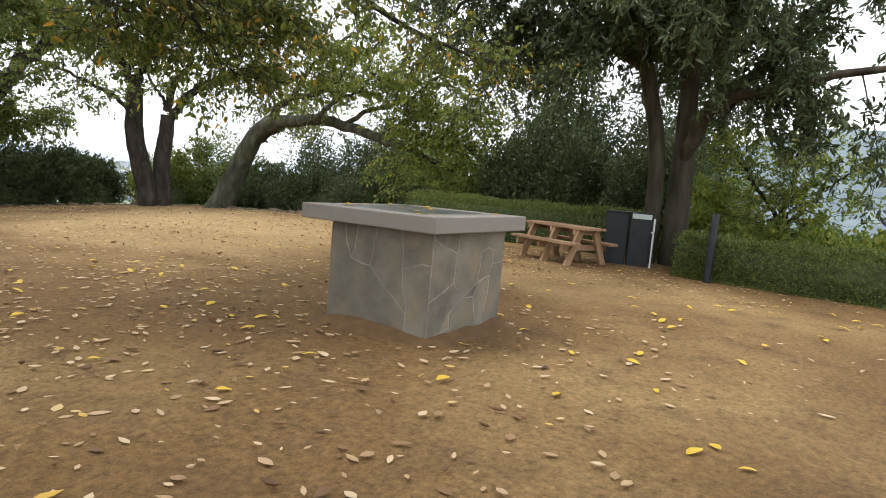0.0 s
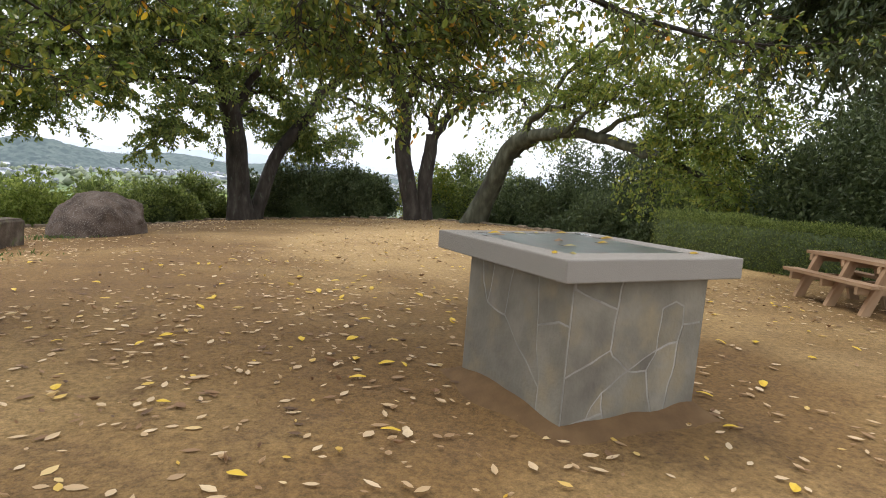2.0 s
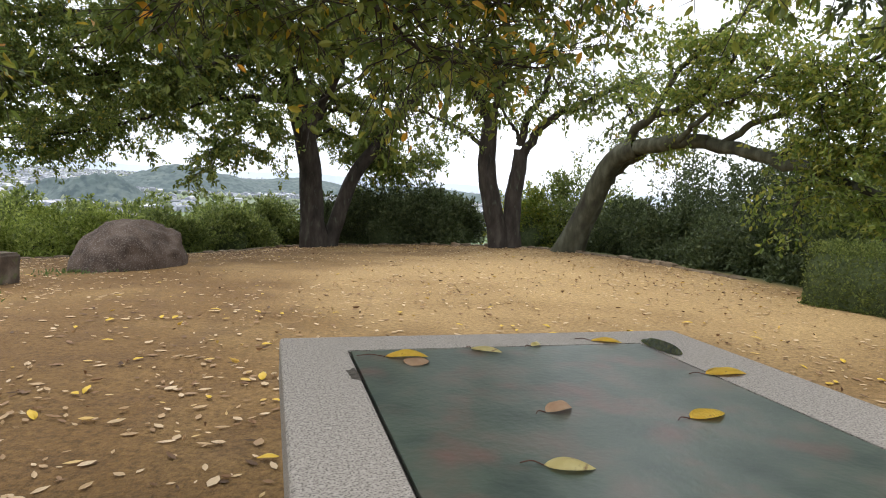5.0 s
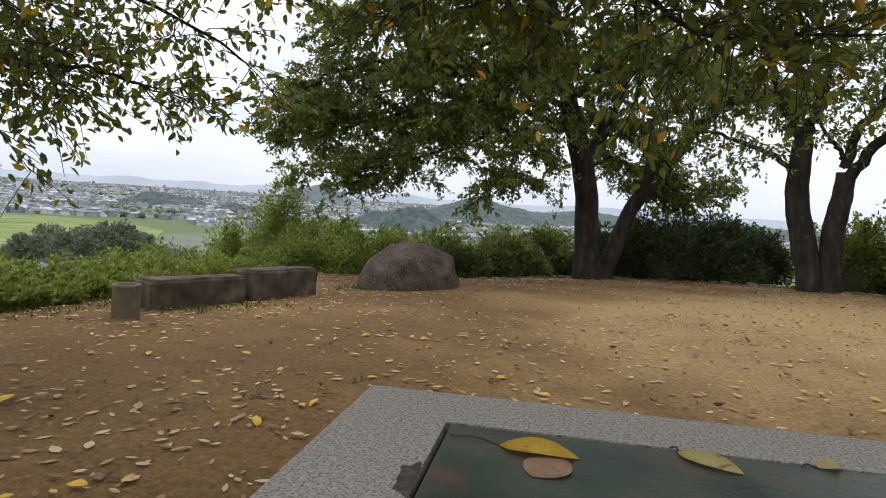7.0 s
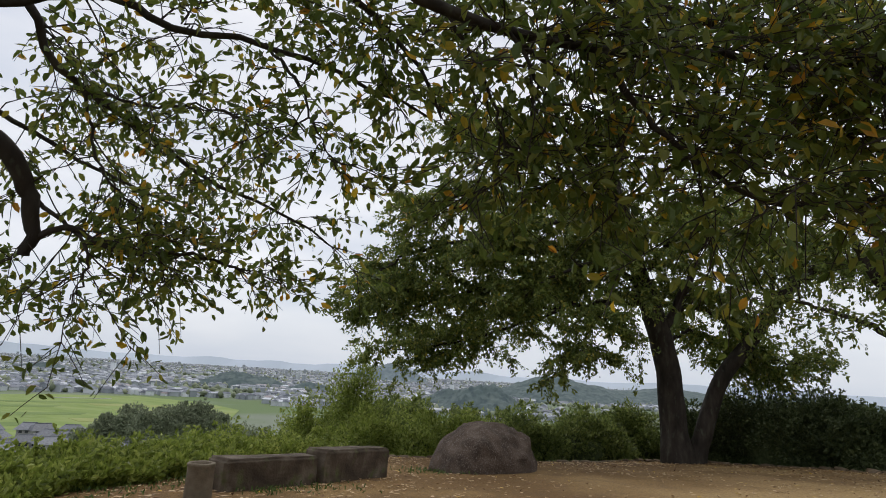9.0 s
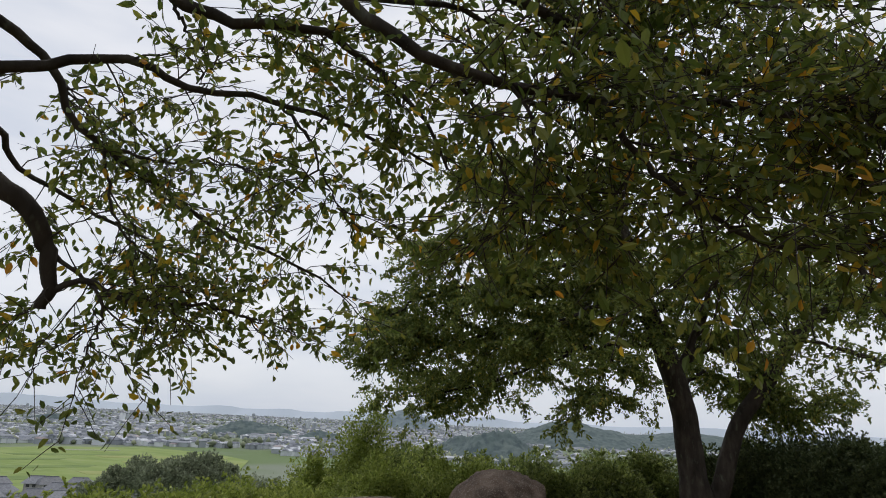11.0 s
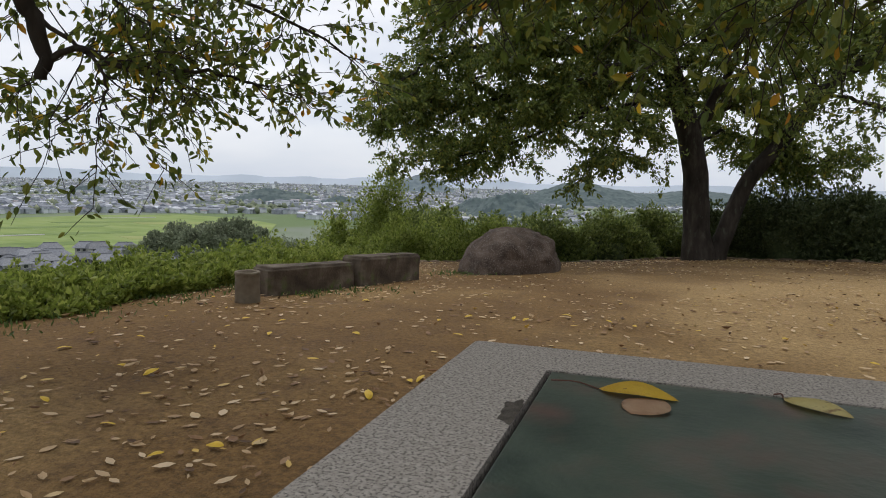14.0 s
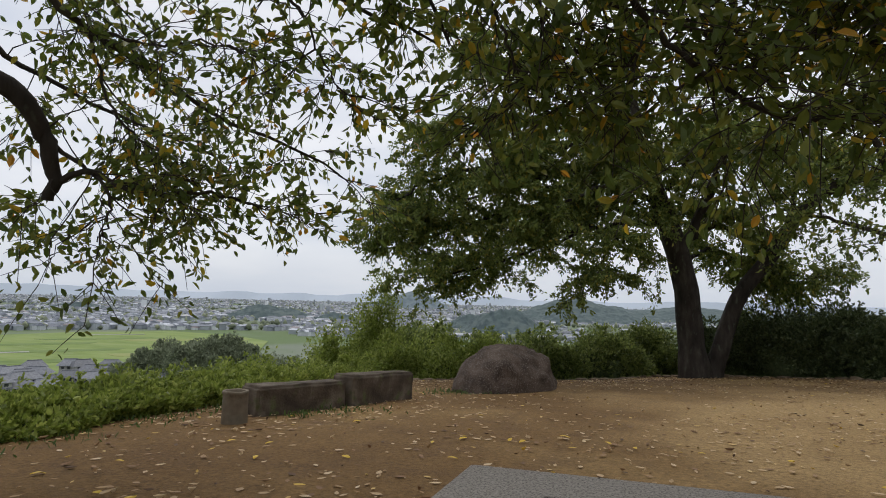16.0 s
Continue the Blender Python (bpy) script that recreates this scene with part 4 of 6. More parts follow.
# ---- trees round the hilltop ----
tree("cherry_tree", "old two-stemmed cherry tree with a broad hanging crown at the rim",
     [([(1.50, 20.50, -1.05), (1.33, 20.50, 0.52), (1.21, 20.50, 1.89), (0.86, 20.40, 3.33), (0.49, 20.20, 4.49)], 0.41, 0.32), ([(1.85, 20.60, -1.05), (2.22, 20.70, 0.12), (2.73, 20.80, 1.59), (3.76, 20.80, 3.06), (4.37, 20.80, 4.09)], 0.29, 0.18)],
     [([(0.49, 20.20, 4.49), (0.03, 19.80, 5.80), (-0.33, 19.20, 7.54), (-0.65, 18.50, 9.39)], 0.27, 0.06, 0.1, 1.6),
      ([(1.07, 20.40, 2.99), (1.65, 20.40, 4.09), (2.28, 20.20, 5.96), (2.46, 19.80, 7.79)], 0.16, 0.05, 0.25, 1.4),
      ([(0.85, 20.30, 3.65), (-1.34, 19.50, 4.34), (-3.69, 18.50, 4.08), (-5.63, 17.50, 3.25), (-7.21, 16.80, 2.76)], 0.1, 0.025, 0.12, 1.9),
      ([(0.56, 20.20, 4.39), (-1.84, 19.00, 5.32), (-4.47, 18.00, 5.32), (-6.36, 17.00, 4.64), (-7.00, 16.50, 3.87)], 0.1, 0.025, 0.1, 2.1),
      ([(0.18, 20.00, 5.52), (-2.36, 18.80, 6.66), (-4.75, 17.60, 6.80), (-6.39, 16.80, 5.93)], 0.1, 0.025, 0.1, 2.1),
      ([(-0.33, 19.20, 7.54), (-2.65, 18.00, 8.26), (-4.64, 17.00, 8.53)], 0.12, 0.03, 0.1, 1.6),
      ([(0.73, 20.50, 3.84), (-1.42, 20.80, 3.83), (-3.77, 20.80, 3.46), (-6.00, 20.40, 2.72), (-7.48, 20.00, 2.12)], 0.09, 0.025, 0.2, 1.2),
      ([(0.83, 20.20, 3.97), (-0.17, 18.50, 3.76), (-0.86, 17.20, 2.72), (-1.25, 16.60, 1.59)], 0.09, 0.025, 0.2, 1.2),
      ([(0.64, 20.20, 4.39), (-0.72, 18.40, 5.67), (-2.22, 17.00, 5.57), (-3.67, 16.20, 4.75)], 0.09, 0.025, 0.1, 2.0),
      ([(0.53, 20.00, 4.85), (-0.38, 18.60, 4.78), (-1.62, 17.40, 4.31), (-2.83, 16.80, 3.37)], 0.08, 0.025, 0.1, 1.7),
      ([(1.10, 20.60, 3.18), (2.00, 21.20, 3.83), (2.94, 21.60, 3.43), (3.88, 21.80, 2.76)], 0.09, 0.025, 0.2, 1.3),
      ([(0.69, 20.10, 4.86), (1.35, 19.20, 5.59), (2.24, 18.60, 5.83), (3.14, 18.20, 5.26)], 0.09, 0.025, 0.15, 1.4),
      ([(4.37, 20.80, 4.09), (5.04, 20.60, 4.79), (5.86, 20.40, 5.14), (7.09, 20.00, 5.03)], 0.22, 0.06, 0.2, 1.1),
      ([(3.78, 20.90, 3.07), (4.31, 21.20, 4.44), (4.48, 21.20, 5.88), (4.41, 20.80, 7.33)], 0.1, 0.03, 0.25, 1.2),
      ([(3.04, 21.00, 2.02), (3.94, 21.50, 2.28), (4.98, 21.80, 2.25)], 0.07, 0.025, 0.3, 0.8),
      ([(1.21, 20.80, 2.59), (1.94, 21.80, 3.10), (2.76, 22.40, 2.88), (3.59, 22.60, 2.00)], 0.07, 0.02, 0.2, 1.0),
      ([(-1.42, 20.80, 3.83), (-3.09, 20.20, 3.16), (-4.78, 19.60, 2.45), (-6.49, 19.00, 1.99), (-7.52, 18.60, 2.05)], 0.06, 0.02, 0.2, 1.3),
      ([(-1.84, 19.00, 5.32), (-4.00, 17.60, 4.59), (-5.57, 16.80, 3.80), (-7.03, 16.20, 3.21)], 0.06, 0.02, 0.15, 1.4)],
     M["bark"], M["leaf_cherry"], 11, leaf_size=0.118, spawn=22, length=1.6, twigs=13, twig_length=0.6, leaves=24, droop=0.16, flat=0.38, kink=0.05)

tree("cherry_tree", "twin-stemmed cherry tree with thin open foliage",
     [([(7.00, 17.35, -0.60), (6.51, 17.40, 1.21), (6.34, 17.50, 2.30), (6.35, 17.50, 3.46)], 0.32, 0.24), ([(7.25, 17.30, -0.60), (7.22, 17.30, 1.10), (7.32, 17.30, 2.05), (7.35, 17.30, 2.70)], 0.29, 0.21)],
     [([(6.35, 17.50, 3.46), (5.97, 17.50, 4.13), (5.64, 17.40, 4.69), (5.15, 17.20, 5.81), (4.65, 17.00, 7.16)], 0.16, 0.04, 0.35, 1.0),
      ([(6.35, 17.50, 3.46), (6.57, 17.40, 4.30), (6.65, 17.20, 5.16), (6.53, 16.90, 6.39)], 0.17, 0.04, 0.35, 1.0),
      ([(6.35, 17.50, 2.42), (5.86, 17.50, 2.97), (5.05, 17.50, 3.30), (4.22, 17.40, 3.55), (3.23, 17.20, 3.77)], 0.08, 0.03, 0.3, 1.0),
      ([(7.34, 17.30, 2.82), (7.15, 17.30, 3.23), (6.79, 17.30, 3.70), (6.49, 17.30, 4.28)], 0.07, 0.03, 0.4, 0.5),
      ([(7.32, 17.30, 2.82), (7.44, 17.20, 3.65), (7.79, 17.00, 4.32), (7.88, 16.80, 5.16), (7.80, 16.50, 6.35)], 0.14, 0.04, 0.35, 1.0),
      ([(7.35, 17.30, 2.44), (7.71, 17.00, 3.20), (8.16, 16.70, 3.79), (8.72, 16.20, 4.12), (9.42, 15.60, 4.55), (10.01, 15.20, 4.91)], 0.16, 0.04, 0.3, 1.3),
      ([(9.42, 15.60, 4.55), (9.80, 15.20, 3.85), (10.25, 14.80, 3.39)], 0.05, 0.02, 0.2, 0.6)],
     M["bark"], M["leaf_cherry"], 23, leaf_size=0.13, spawn=20, length=1.8, twigs=9, twig_length=0.65, leaves=11, droop=0.2, flat=0.5)

tree("leaning_cherry_tree", "mossy cherry tree leaning and arching low over the rim",
     [([(8.20, 15.50, -0.40), (8.44, 14.78, 1.09), (8.53, 14.31, 1.98), (8.62, 13.88, 2.47), (8.75, 13.18, 2.71)], 0.36, 0.22)],
     [([(8.75, 13.18, 2.71), (8.96, 12.14, 2.82), (9.21, 10.82, 2.70), (9.44, 9.64, 2.39), (9.62, 8.73, 2.14), (9.78, 7.91, 1.92), (9.91, 7.27, 1.62), (10.01, 6.73, 1.36)], 0.2, 0.03, 0.4, 1.2),
      ([(8.55, 14.22, 2.10), (8.68, 13.54, 2.90), (8.82, 12.84, 3.43), (9.01, 11.85, 3.61), (9.18, 11.00, 4.12), (9.26, 10.59, 4.91)], 0.15, 0.04, 0.4, 1.0),
      ([(8.87, 15.12, 1.37), (8.96, 14.67, 1.92), (9.08, 14.06, 2.36), (9.19, 13.51, 2.58)], 0.13, 0.06, 0.7, 0.3),
      ([(9.21, 10.82, 2.70), (9.37, 10.04, 3.10), (9.56, 9.03, 3.38), (9.73, 8.16, 3.87), (9.86, 7.51, 4.38)], 0.08, 0.03, 0.25, 1.5),
      ([(9.69, 9.90, 2.42), (9.88, 8.93, 2.90), (10.06, 8.04, 3.12), (10.21, 7.23, 3.26), (10.32, 6.67, 3.07)], 0.07, 0.02, 0.25, 1.4),
      ([(9.87, 8.98, 2.16), (10.02, 8.20, 2.39), (10.17, 7.47, 2.45), (10.29, 6.83, 2.23)], 0.06, 0.02, 0.25, 1.0),
      ([(8.51, 12.38, 3.37), (8.64, 11.71, 4.28), (8.83, 10.73, 5.00), (9.01, 9.82, 5.39)], 0.08, 0.03, 0.3, 1.2),
      ([(8.60, 11.41, 2.77), (8.73, 10.75, 3.28), (8.91, 9.82, 3.70), (9.01, 9.29, 4.29)], 0.07, 0.02, 0.3, 1.0)],
     M["bark_moss"], M["leaf_maple"], 37, leaf_size=0.11, spawn=22, length=1.5, twigs=10, twig_length=0.6, leaves=13, droop=0.2, flat=0.5)

tree("evergreen_tree", "tall dark evergreen tree with two tan trunks beside the cabinets",
     [([(8.45, 1.25, -0.3), (8.4, 1.2, 1.4), (8.3, 1.3, 2.6), (8.0, 1.5, 3.7), (7.8, 1.7, 4.8)], 0.17, 0.13), ([(8.6, 0.75, -0.3), (8.55, 0.8, 1.1), (8.6, 0.8, 2.1), (8.5, 0.8, 2.9), (8.3, 0.8, 4.6)], 0.25, 0.15)],
     [([(7.8, 1.7, 4.6), (7.3, 2.3, 5.6), (6.7, 3.0, 6.2), (6.2, 3.9, 6.2)], 0.13, 0.04, 0.05, 1.0),
      ([(8.0, 1.5, 3.7), (7.8, 2.6, 4.4), (7.7, 3.7, 4.7), (7.7, 4.8, 4.2)], 0.10, 0.03, 0.1, 1.2),
      ([(8.3, 0.8, 4.4), (8.4, 0.6, 5.8), (8.4, 0.2, 7.4)], 0.15, 0.04, 0.05, 1.2),
      ([(8.55, 0.8, 2.1), (8.1, 0.35, 2.9), (7.8, -0.2, 3.15), (7.5, -1.0, 3.2), (7.3, -1.7, 3.4), (7.1, -2.6, 3.4)], 0.15, 0.04, 0.35, 0.75),
      ([(8.3, 0.2, 2.9), (8.6, -0.6, 4.2), (8.6, -1.6, 5.0), (8.5, -2.8, 5.2)], 0.12, 0.03, 0.1, 1.1),
      ([(8.4, 0.8, 3.4), (9.6, 1.0, 4.6), (10.8, 1.4, 5.2)], 0.12, 0.04, 0.1, 1.0),
      ([(8.3, 0.8, 3.6), (7.5, 0.4, 4.8), (6.8, -0.2, 5.4)], 0.10, 0.03, 0.1, 1.2),
      ([(8.0, 1.5, 3.4), (7.4, 1.5, 4.2), (6.8, 1.6, 4.4)], 0.07, 0.03, 0.2, 0.9),
      ([(7.8, 1.7, 4.6), (7.2, 3.0, 5.2), (6.9, 4.4, 5.2), (6.9, 5.6, 4.6)], 0.09, 0.03, 0.1, 1.3)],
     M["bark_tan"], M["leaf_dark"], 41, leaf_size=0.14, aspect=0.34, spawn=22, length=1.6, twigs=11, twig_length=0.55, leaves=26, droop=0.4, flat=0.8, flare=1.15)

tree("cherry_tree", "big cherry tree with turning leaves, boughs over the pedestal and unseen limbs added for shade",
     [([(-7.4, 0.6, -0.6), (-7.1, 0.8, 1.0), (-6.7, 1.1, 2.6), (-6.3, 1.4, 3.4)], 0.42, 0.2)],
     [([(-6.30, 1.40, 3.40), (-4.60, 2.73, 3.51), (-4.14, 3.04, 3.71), (-3.91, 3.30, 3.87), (-3.51, 3.61, 4.02), (-3.13, 3.80, 3.84), (-2.47, 4.05, 3.76), (-1.82, 4.35, 3.53), (-1.26, 4.61, 3.29)], 0.06, 0.01, 0.42, 1.3),
      ([(-6.30, 1.40, 3.40), (-4.68, 2.69, 4.27), (-4.40, 3.05, 4.15), (-4.25, 3.24, 4.04), (-4.20, 3.41, 3.90), (-4.15, 3.63, 3.58), (-4.00, 3.84, 3.41), (-3.64, 4.28, 3.12), (-3.24, 4.61, 2.83), (-2.73, 4.96, 2.62), (-2.35, 5.17, 2.38)], 0.055, 0.008, 0.35, 1.7),
      ([(-4.00, 3.84, 3.41), (-4.06, 4.01, 3.14), (-4.01, 4.11, 2.85), (-3.86, 4.24, 2.63), (-3.59, 4.38, 2.45)], 0.016, 0.006, 0.2, 0.9),
      ([(-6.70, 1.10, 2.60), (-5.05, 2.87, 3.23), (-4.46, 3.39, 2.92), (-4.31, 3.62, 2.71), (-4.32, 3.79, 2.47), (-4.31, 3.88, 2.21), (-4.39, 3.90, 2.03)], 0.11, 0.045, 0.8, 0.25),
      ([(-4.33, 3.88, 2.15), (-4.12, 4.03, 2.28), (-3.85, 4.27, 2.16), (-3.46, 4.51, 2.17), (-3.16, 4.74, 2.13), (-2.93, 4.84, 2.05)], 0.03, 0.006, 0.15, 1.5),
      ([(-4.34, 3.77, 2.52), (-4.20, 3.97, 2.37), (-3.99, 4.11, 2.15), (-4.04, 4.17, 1.90), (-4.15, 4.19, 1.71)], 0.022, 0.006, 0.3, 0.8),
      ([(-6.30, 1.40, 3.40), (-5.10, 3.39, 3.65), (-5.15, 3.89, 3.40), (-4.80, 4.31, 3.14), (-4.36, 4.75, 2.91), (-3.76, 5.15, 2.64)], 0.04, 0.007, 0.4, 0.8),
      ([(-6.30, 1.40, 3.40), (-3.58, 2.73, 4.69), (-2.91, 3.21, 4.23), (-2.73, 3.30, 4.15), (-2.40, 3.44, 4.05), (-2.01, 3.58, 4.05), (-1.73, 3.71, 3.94), (-1.54, 3.81, 3.81), (-1.20, 4.03, 3.49), (-1.02, 4.21, 3.09)], 0.065, 0.01, 0.45, 1.6),
      ([(-2.91, 3.22, 4.21), (-2.78, 3.33, 3.97), (-2.64, 3.45, 3.75)], 0.016, 0.008, 0.9, 0.1),
      ([(-6.30, 1.40, 3.40), (-2.20, 2.31, 4.75), (-1.44, 3.16, 3.89), (-1.18, 3.31, 3.71), (-0.88, 3.47, 3.51), (-0.44, 3.66, 3.40), (0.11, 3.87, 3.33), (0.76, 4.09, 3.34), (1.27, 4.28, 3.30), (1.81, 4.35, 3.33), (2.36, 4.44, 3.32)], 0.06, 0.01, 0.45, 4.2),
      ([(0.11, 3.87, 3.33), (0.27, 3.91, 3.00), (0.49, 4.05, 2.79), (0.83, 4.14, 2.52), (1.16, 4.19, 2.38), (1.57, 4.21, 2.40), (1.96, 4.23, 2.42)], 0.024, 0.008, 0.15, 2.4),
      ([(-0.78, 3.52, 3.45), (-0.59, 3.69, 3.11), (-0.49, 3.93, 2.81), (-0.40, 4.04, 2.53)], 0.014, 0.006, 0.15, 1.0),
      ([(-0.44, 3.66, 3.40), (-0.25, 3.82, 3.09), (-0.13, 4.02, 2.90), (0.07, 4.17, 2.62)], 0.014, 0.006, 0.15, 1.1),
      ([(-6.3, 1.4, 3.4), (-3.6, 1.2, 4.3), (-1.4, 1.6, 3.9), (0.6, 2.3, 3.5), (2.0, 2.6, 3.2), (3.4, 2.4, 3.05), (4.6, 2.2, 3.1)], 0.08, 0.010, 0.42, 3.6),
      ([(-6.3, 1.4, 3.4), (-4.2, 1.8, 4.8), (-2.0, 3.2, 4.8), (0.2, 4.9, 4.4), (2.2, 5.8, 4.0), (3.8, 6.0, 3.6)], 0.08, 0.010, 0.42, 4.4),
      ([(-6.3, 1.4, 3.4), (-4.0, 2.4, 5.2), (-1.5, 4.2, 5.6), (1.0, 6.2, 5.4), (3.2, 7.2, 4.8)], 0.08, 0.010, 0.4, 5.5),
      # high limbs out of view, added and thickened to shade the ground below
      ([(-6.3, 1.4, 3.4), (-5.4, 0.8, 5.2), (-4.0, 0.4, 6.2), (-2.4, 0.6, 6.6), (-1.0, 1.0, 6.6)], 0.11, 0.02, 0.3, 7.0),
      ([(-6.3, 1.4, 3.4), (-5.6, 2.0, 5.6), (-4.6, 2.6, 6.6), (-3.0, 2.8, 7.0)], 0.10, 0.02, 0.35, 7.0),
      ([(-6.3, 1.4, 3.4), (-5.2, -0.6, 5.0), (-4.0, -2.0, 5.8), (-2.6, -3.0, 6.0)], 0.10, 0.02, 0.35, 7.0),
      ([(-6.4, 1.3, 3.2), (-7.4, 2.4, 5.0), (-7.6, 4.0, 6.2)], 0.10, 0.02, 0.3, 2.5),
      # further unseen limbs, added only to shade the pedestal's surroundings
      ([(-6.3, 1.4, 3.4), (-4.8, 0.2, 4.8), (-3.0, -1.0, 5.4), (-1.0, -2.0, 5.6), (0.8, -2.6, 5.4)], 0.09, 0.02, 0.3, 7.0),
      ([(-6.3, 1.4, 3.4), (-5.2, -1.6, 4.8), (-4.4, -3.6, 5.2), (-3.4, -5.4, 5.2)], 0.09, 0.02, 0.3, 6.0),
      ([(-6.3, 1.4, 3.4), (-4.4, 1.0, 5.4), (-2.2, 0.2, 6.2), (0.2, -0.4, 6.4), (2.4, -0.6, 6.0)], 0.09, 0.02, 0.3, 7.0),
      ([(-1.44, 3.16, 3.89), (-1.18, 4.08, 4.45), (-0.72, 4.83, 4.68), (0.22, 5.12, 4.43), (1.14, 5.36, 4.32), (2.25, 5.54, 4.30)], 0.03, 0.008, 0.25, 3.2),
      ([(-1.44, 3.16, 3.89), (-0.94, 3.86, 4.74), (-0.16, 4.33, 4.80), (0.87, 4.57, 4.45), (2.07, 4.81, 4.30)], 0.03, 0.008, 0.25, 2.6),
      ([(-0.44, 3.66, 3.40), (-0.21, 4.67, 3.60), (0.61, 4.93, 3.30), (1.39, 5.03, 3.13), (2.03, 5.03, 3.16)], 0.022, 0.007, 0.2, 3.4),
      ([(-2.47, 4.05, 3.76), (-2.19, 4.14, 3.42), (-2.08, 4.27, 3.12), (-1.94, 4.41, 2.82)], 0.014, 0.005, 0.15, 0.8),
      ([(-4.00, 3.84, 3.41), (-3.45, 3.97, 3.27), (-2.98, 4.02, 3.27), (-2.67, 4.16, 3.18)], 0.014, 0.005, 0.2, 0.8)],
     M["bark"], M["leaf_autumn"], 53, leaf_size=0.092, spawn=16, length=0.85, twigs=7, twig_length=0.38, leaves=6, droop=0.12, kink=0.012, flat=0.45)

tree("maple_tree", "light green young tree behind the hedge",
     [([(10.4, -0.6, -1.6), (10.4, -0.6, 0.2), (10.5, -0.7, 1.2)], 0.10, 0.06)],
     [([(10.5, -0.7, 1.0), (10.3, -0.1, 1.9), (10.2, 0.4, 2.6)], 0.05, 0.015, 0.1, 1.0),
      ([(10.4, -0.6, 0.6), (10.2, -1.2, 1.5), (10.3, -2.0, 2.3)], 0.05, 0.015, 0.1, 1.1),
      ([(10.4, -0.6, 0.2), (9.8, -0.7, 0.9), (9.4, -1.0, 1.3)], 0.04, 0.015, 0.1, 1.0),
      ([(10.5, -0.7, 1.2), (10.8, -0.8, 2.3), (10.9, -0.9, 3.0)], 0.05, 0.015, 0.1, 0.9)],
     M["bark"], M["leaf_maple"], 61, leaf_size=0.09, spawn=16, length=1.1, twigs=8, twig_length=0.45, leaves=14, droop=0.15)

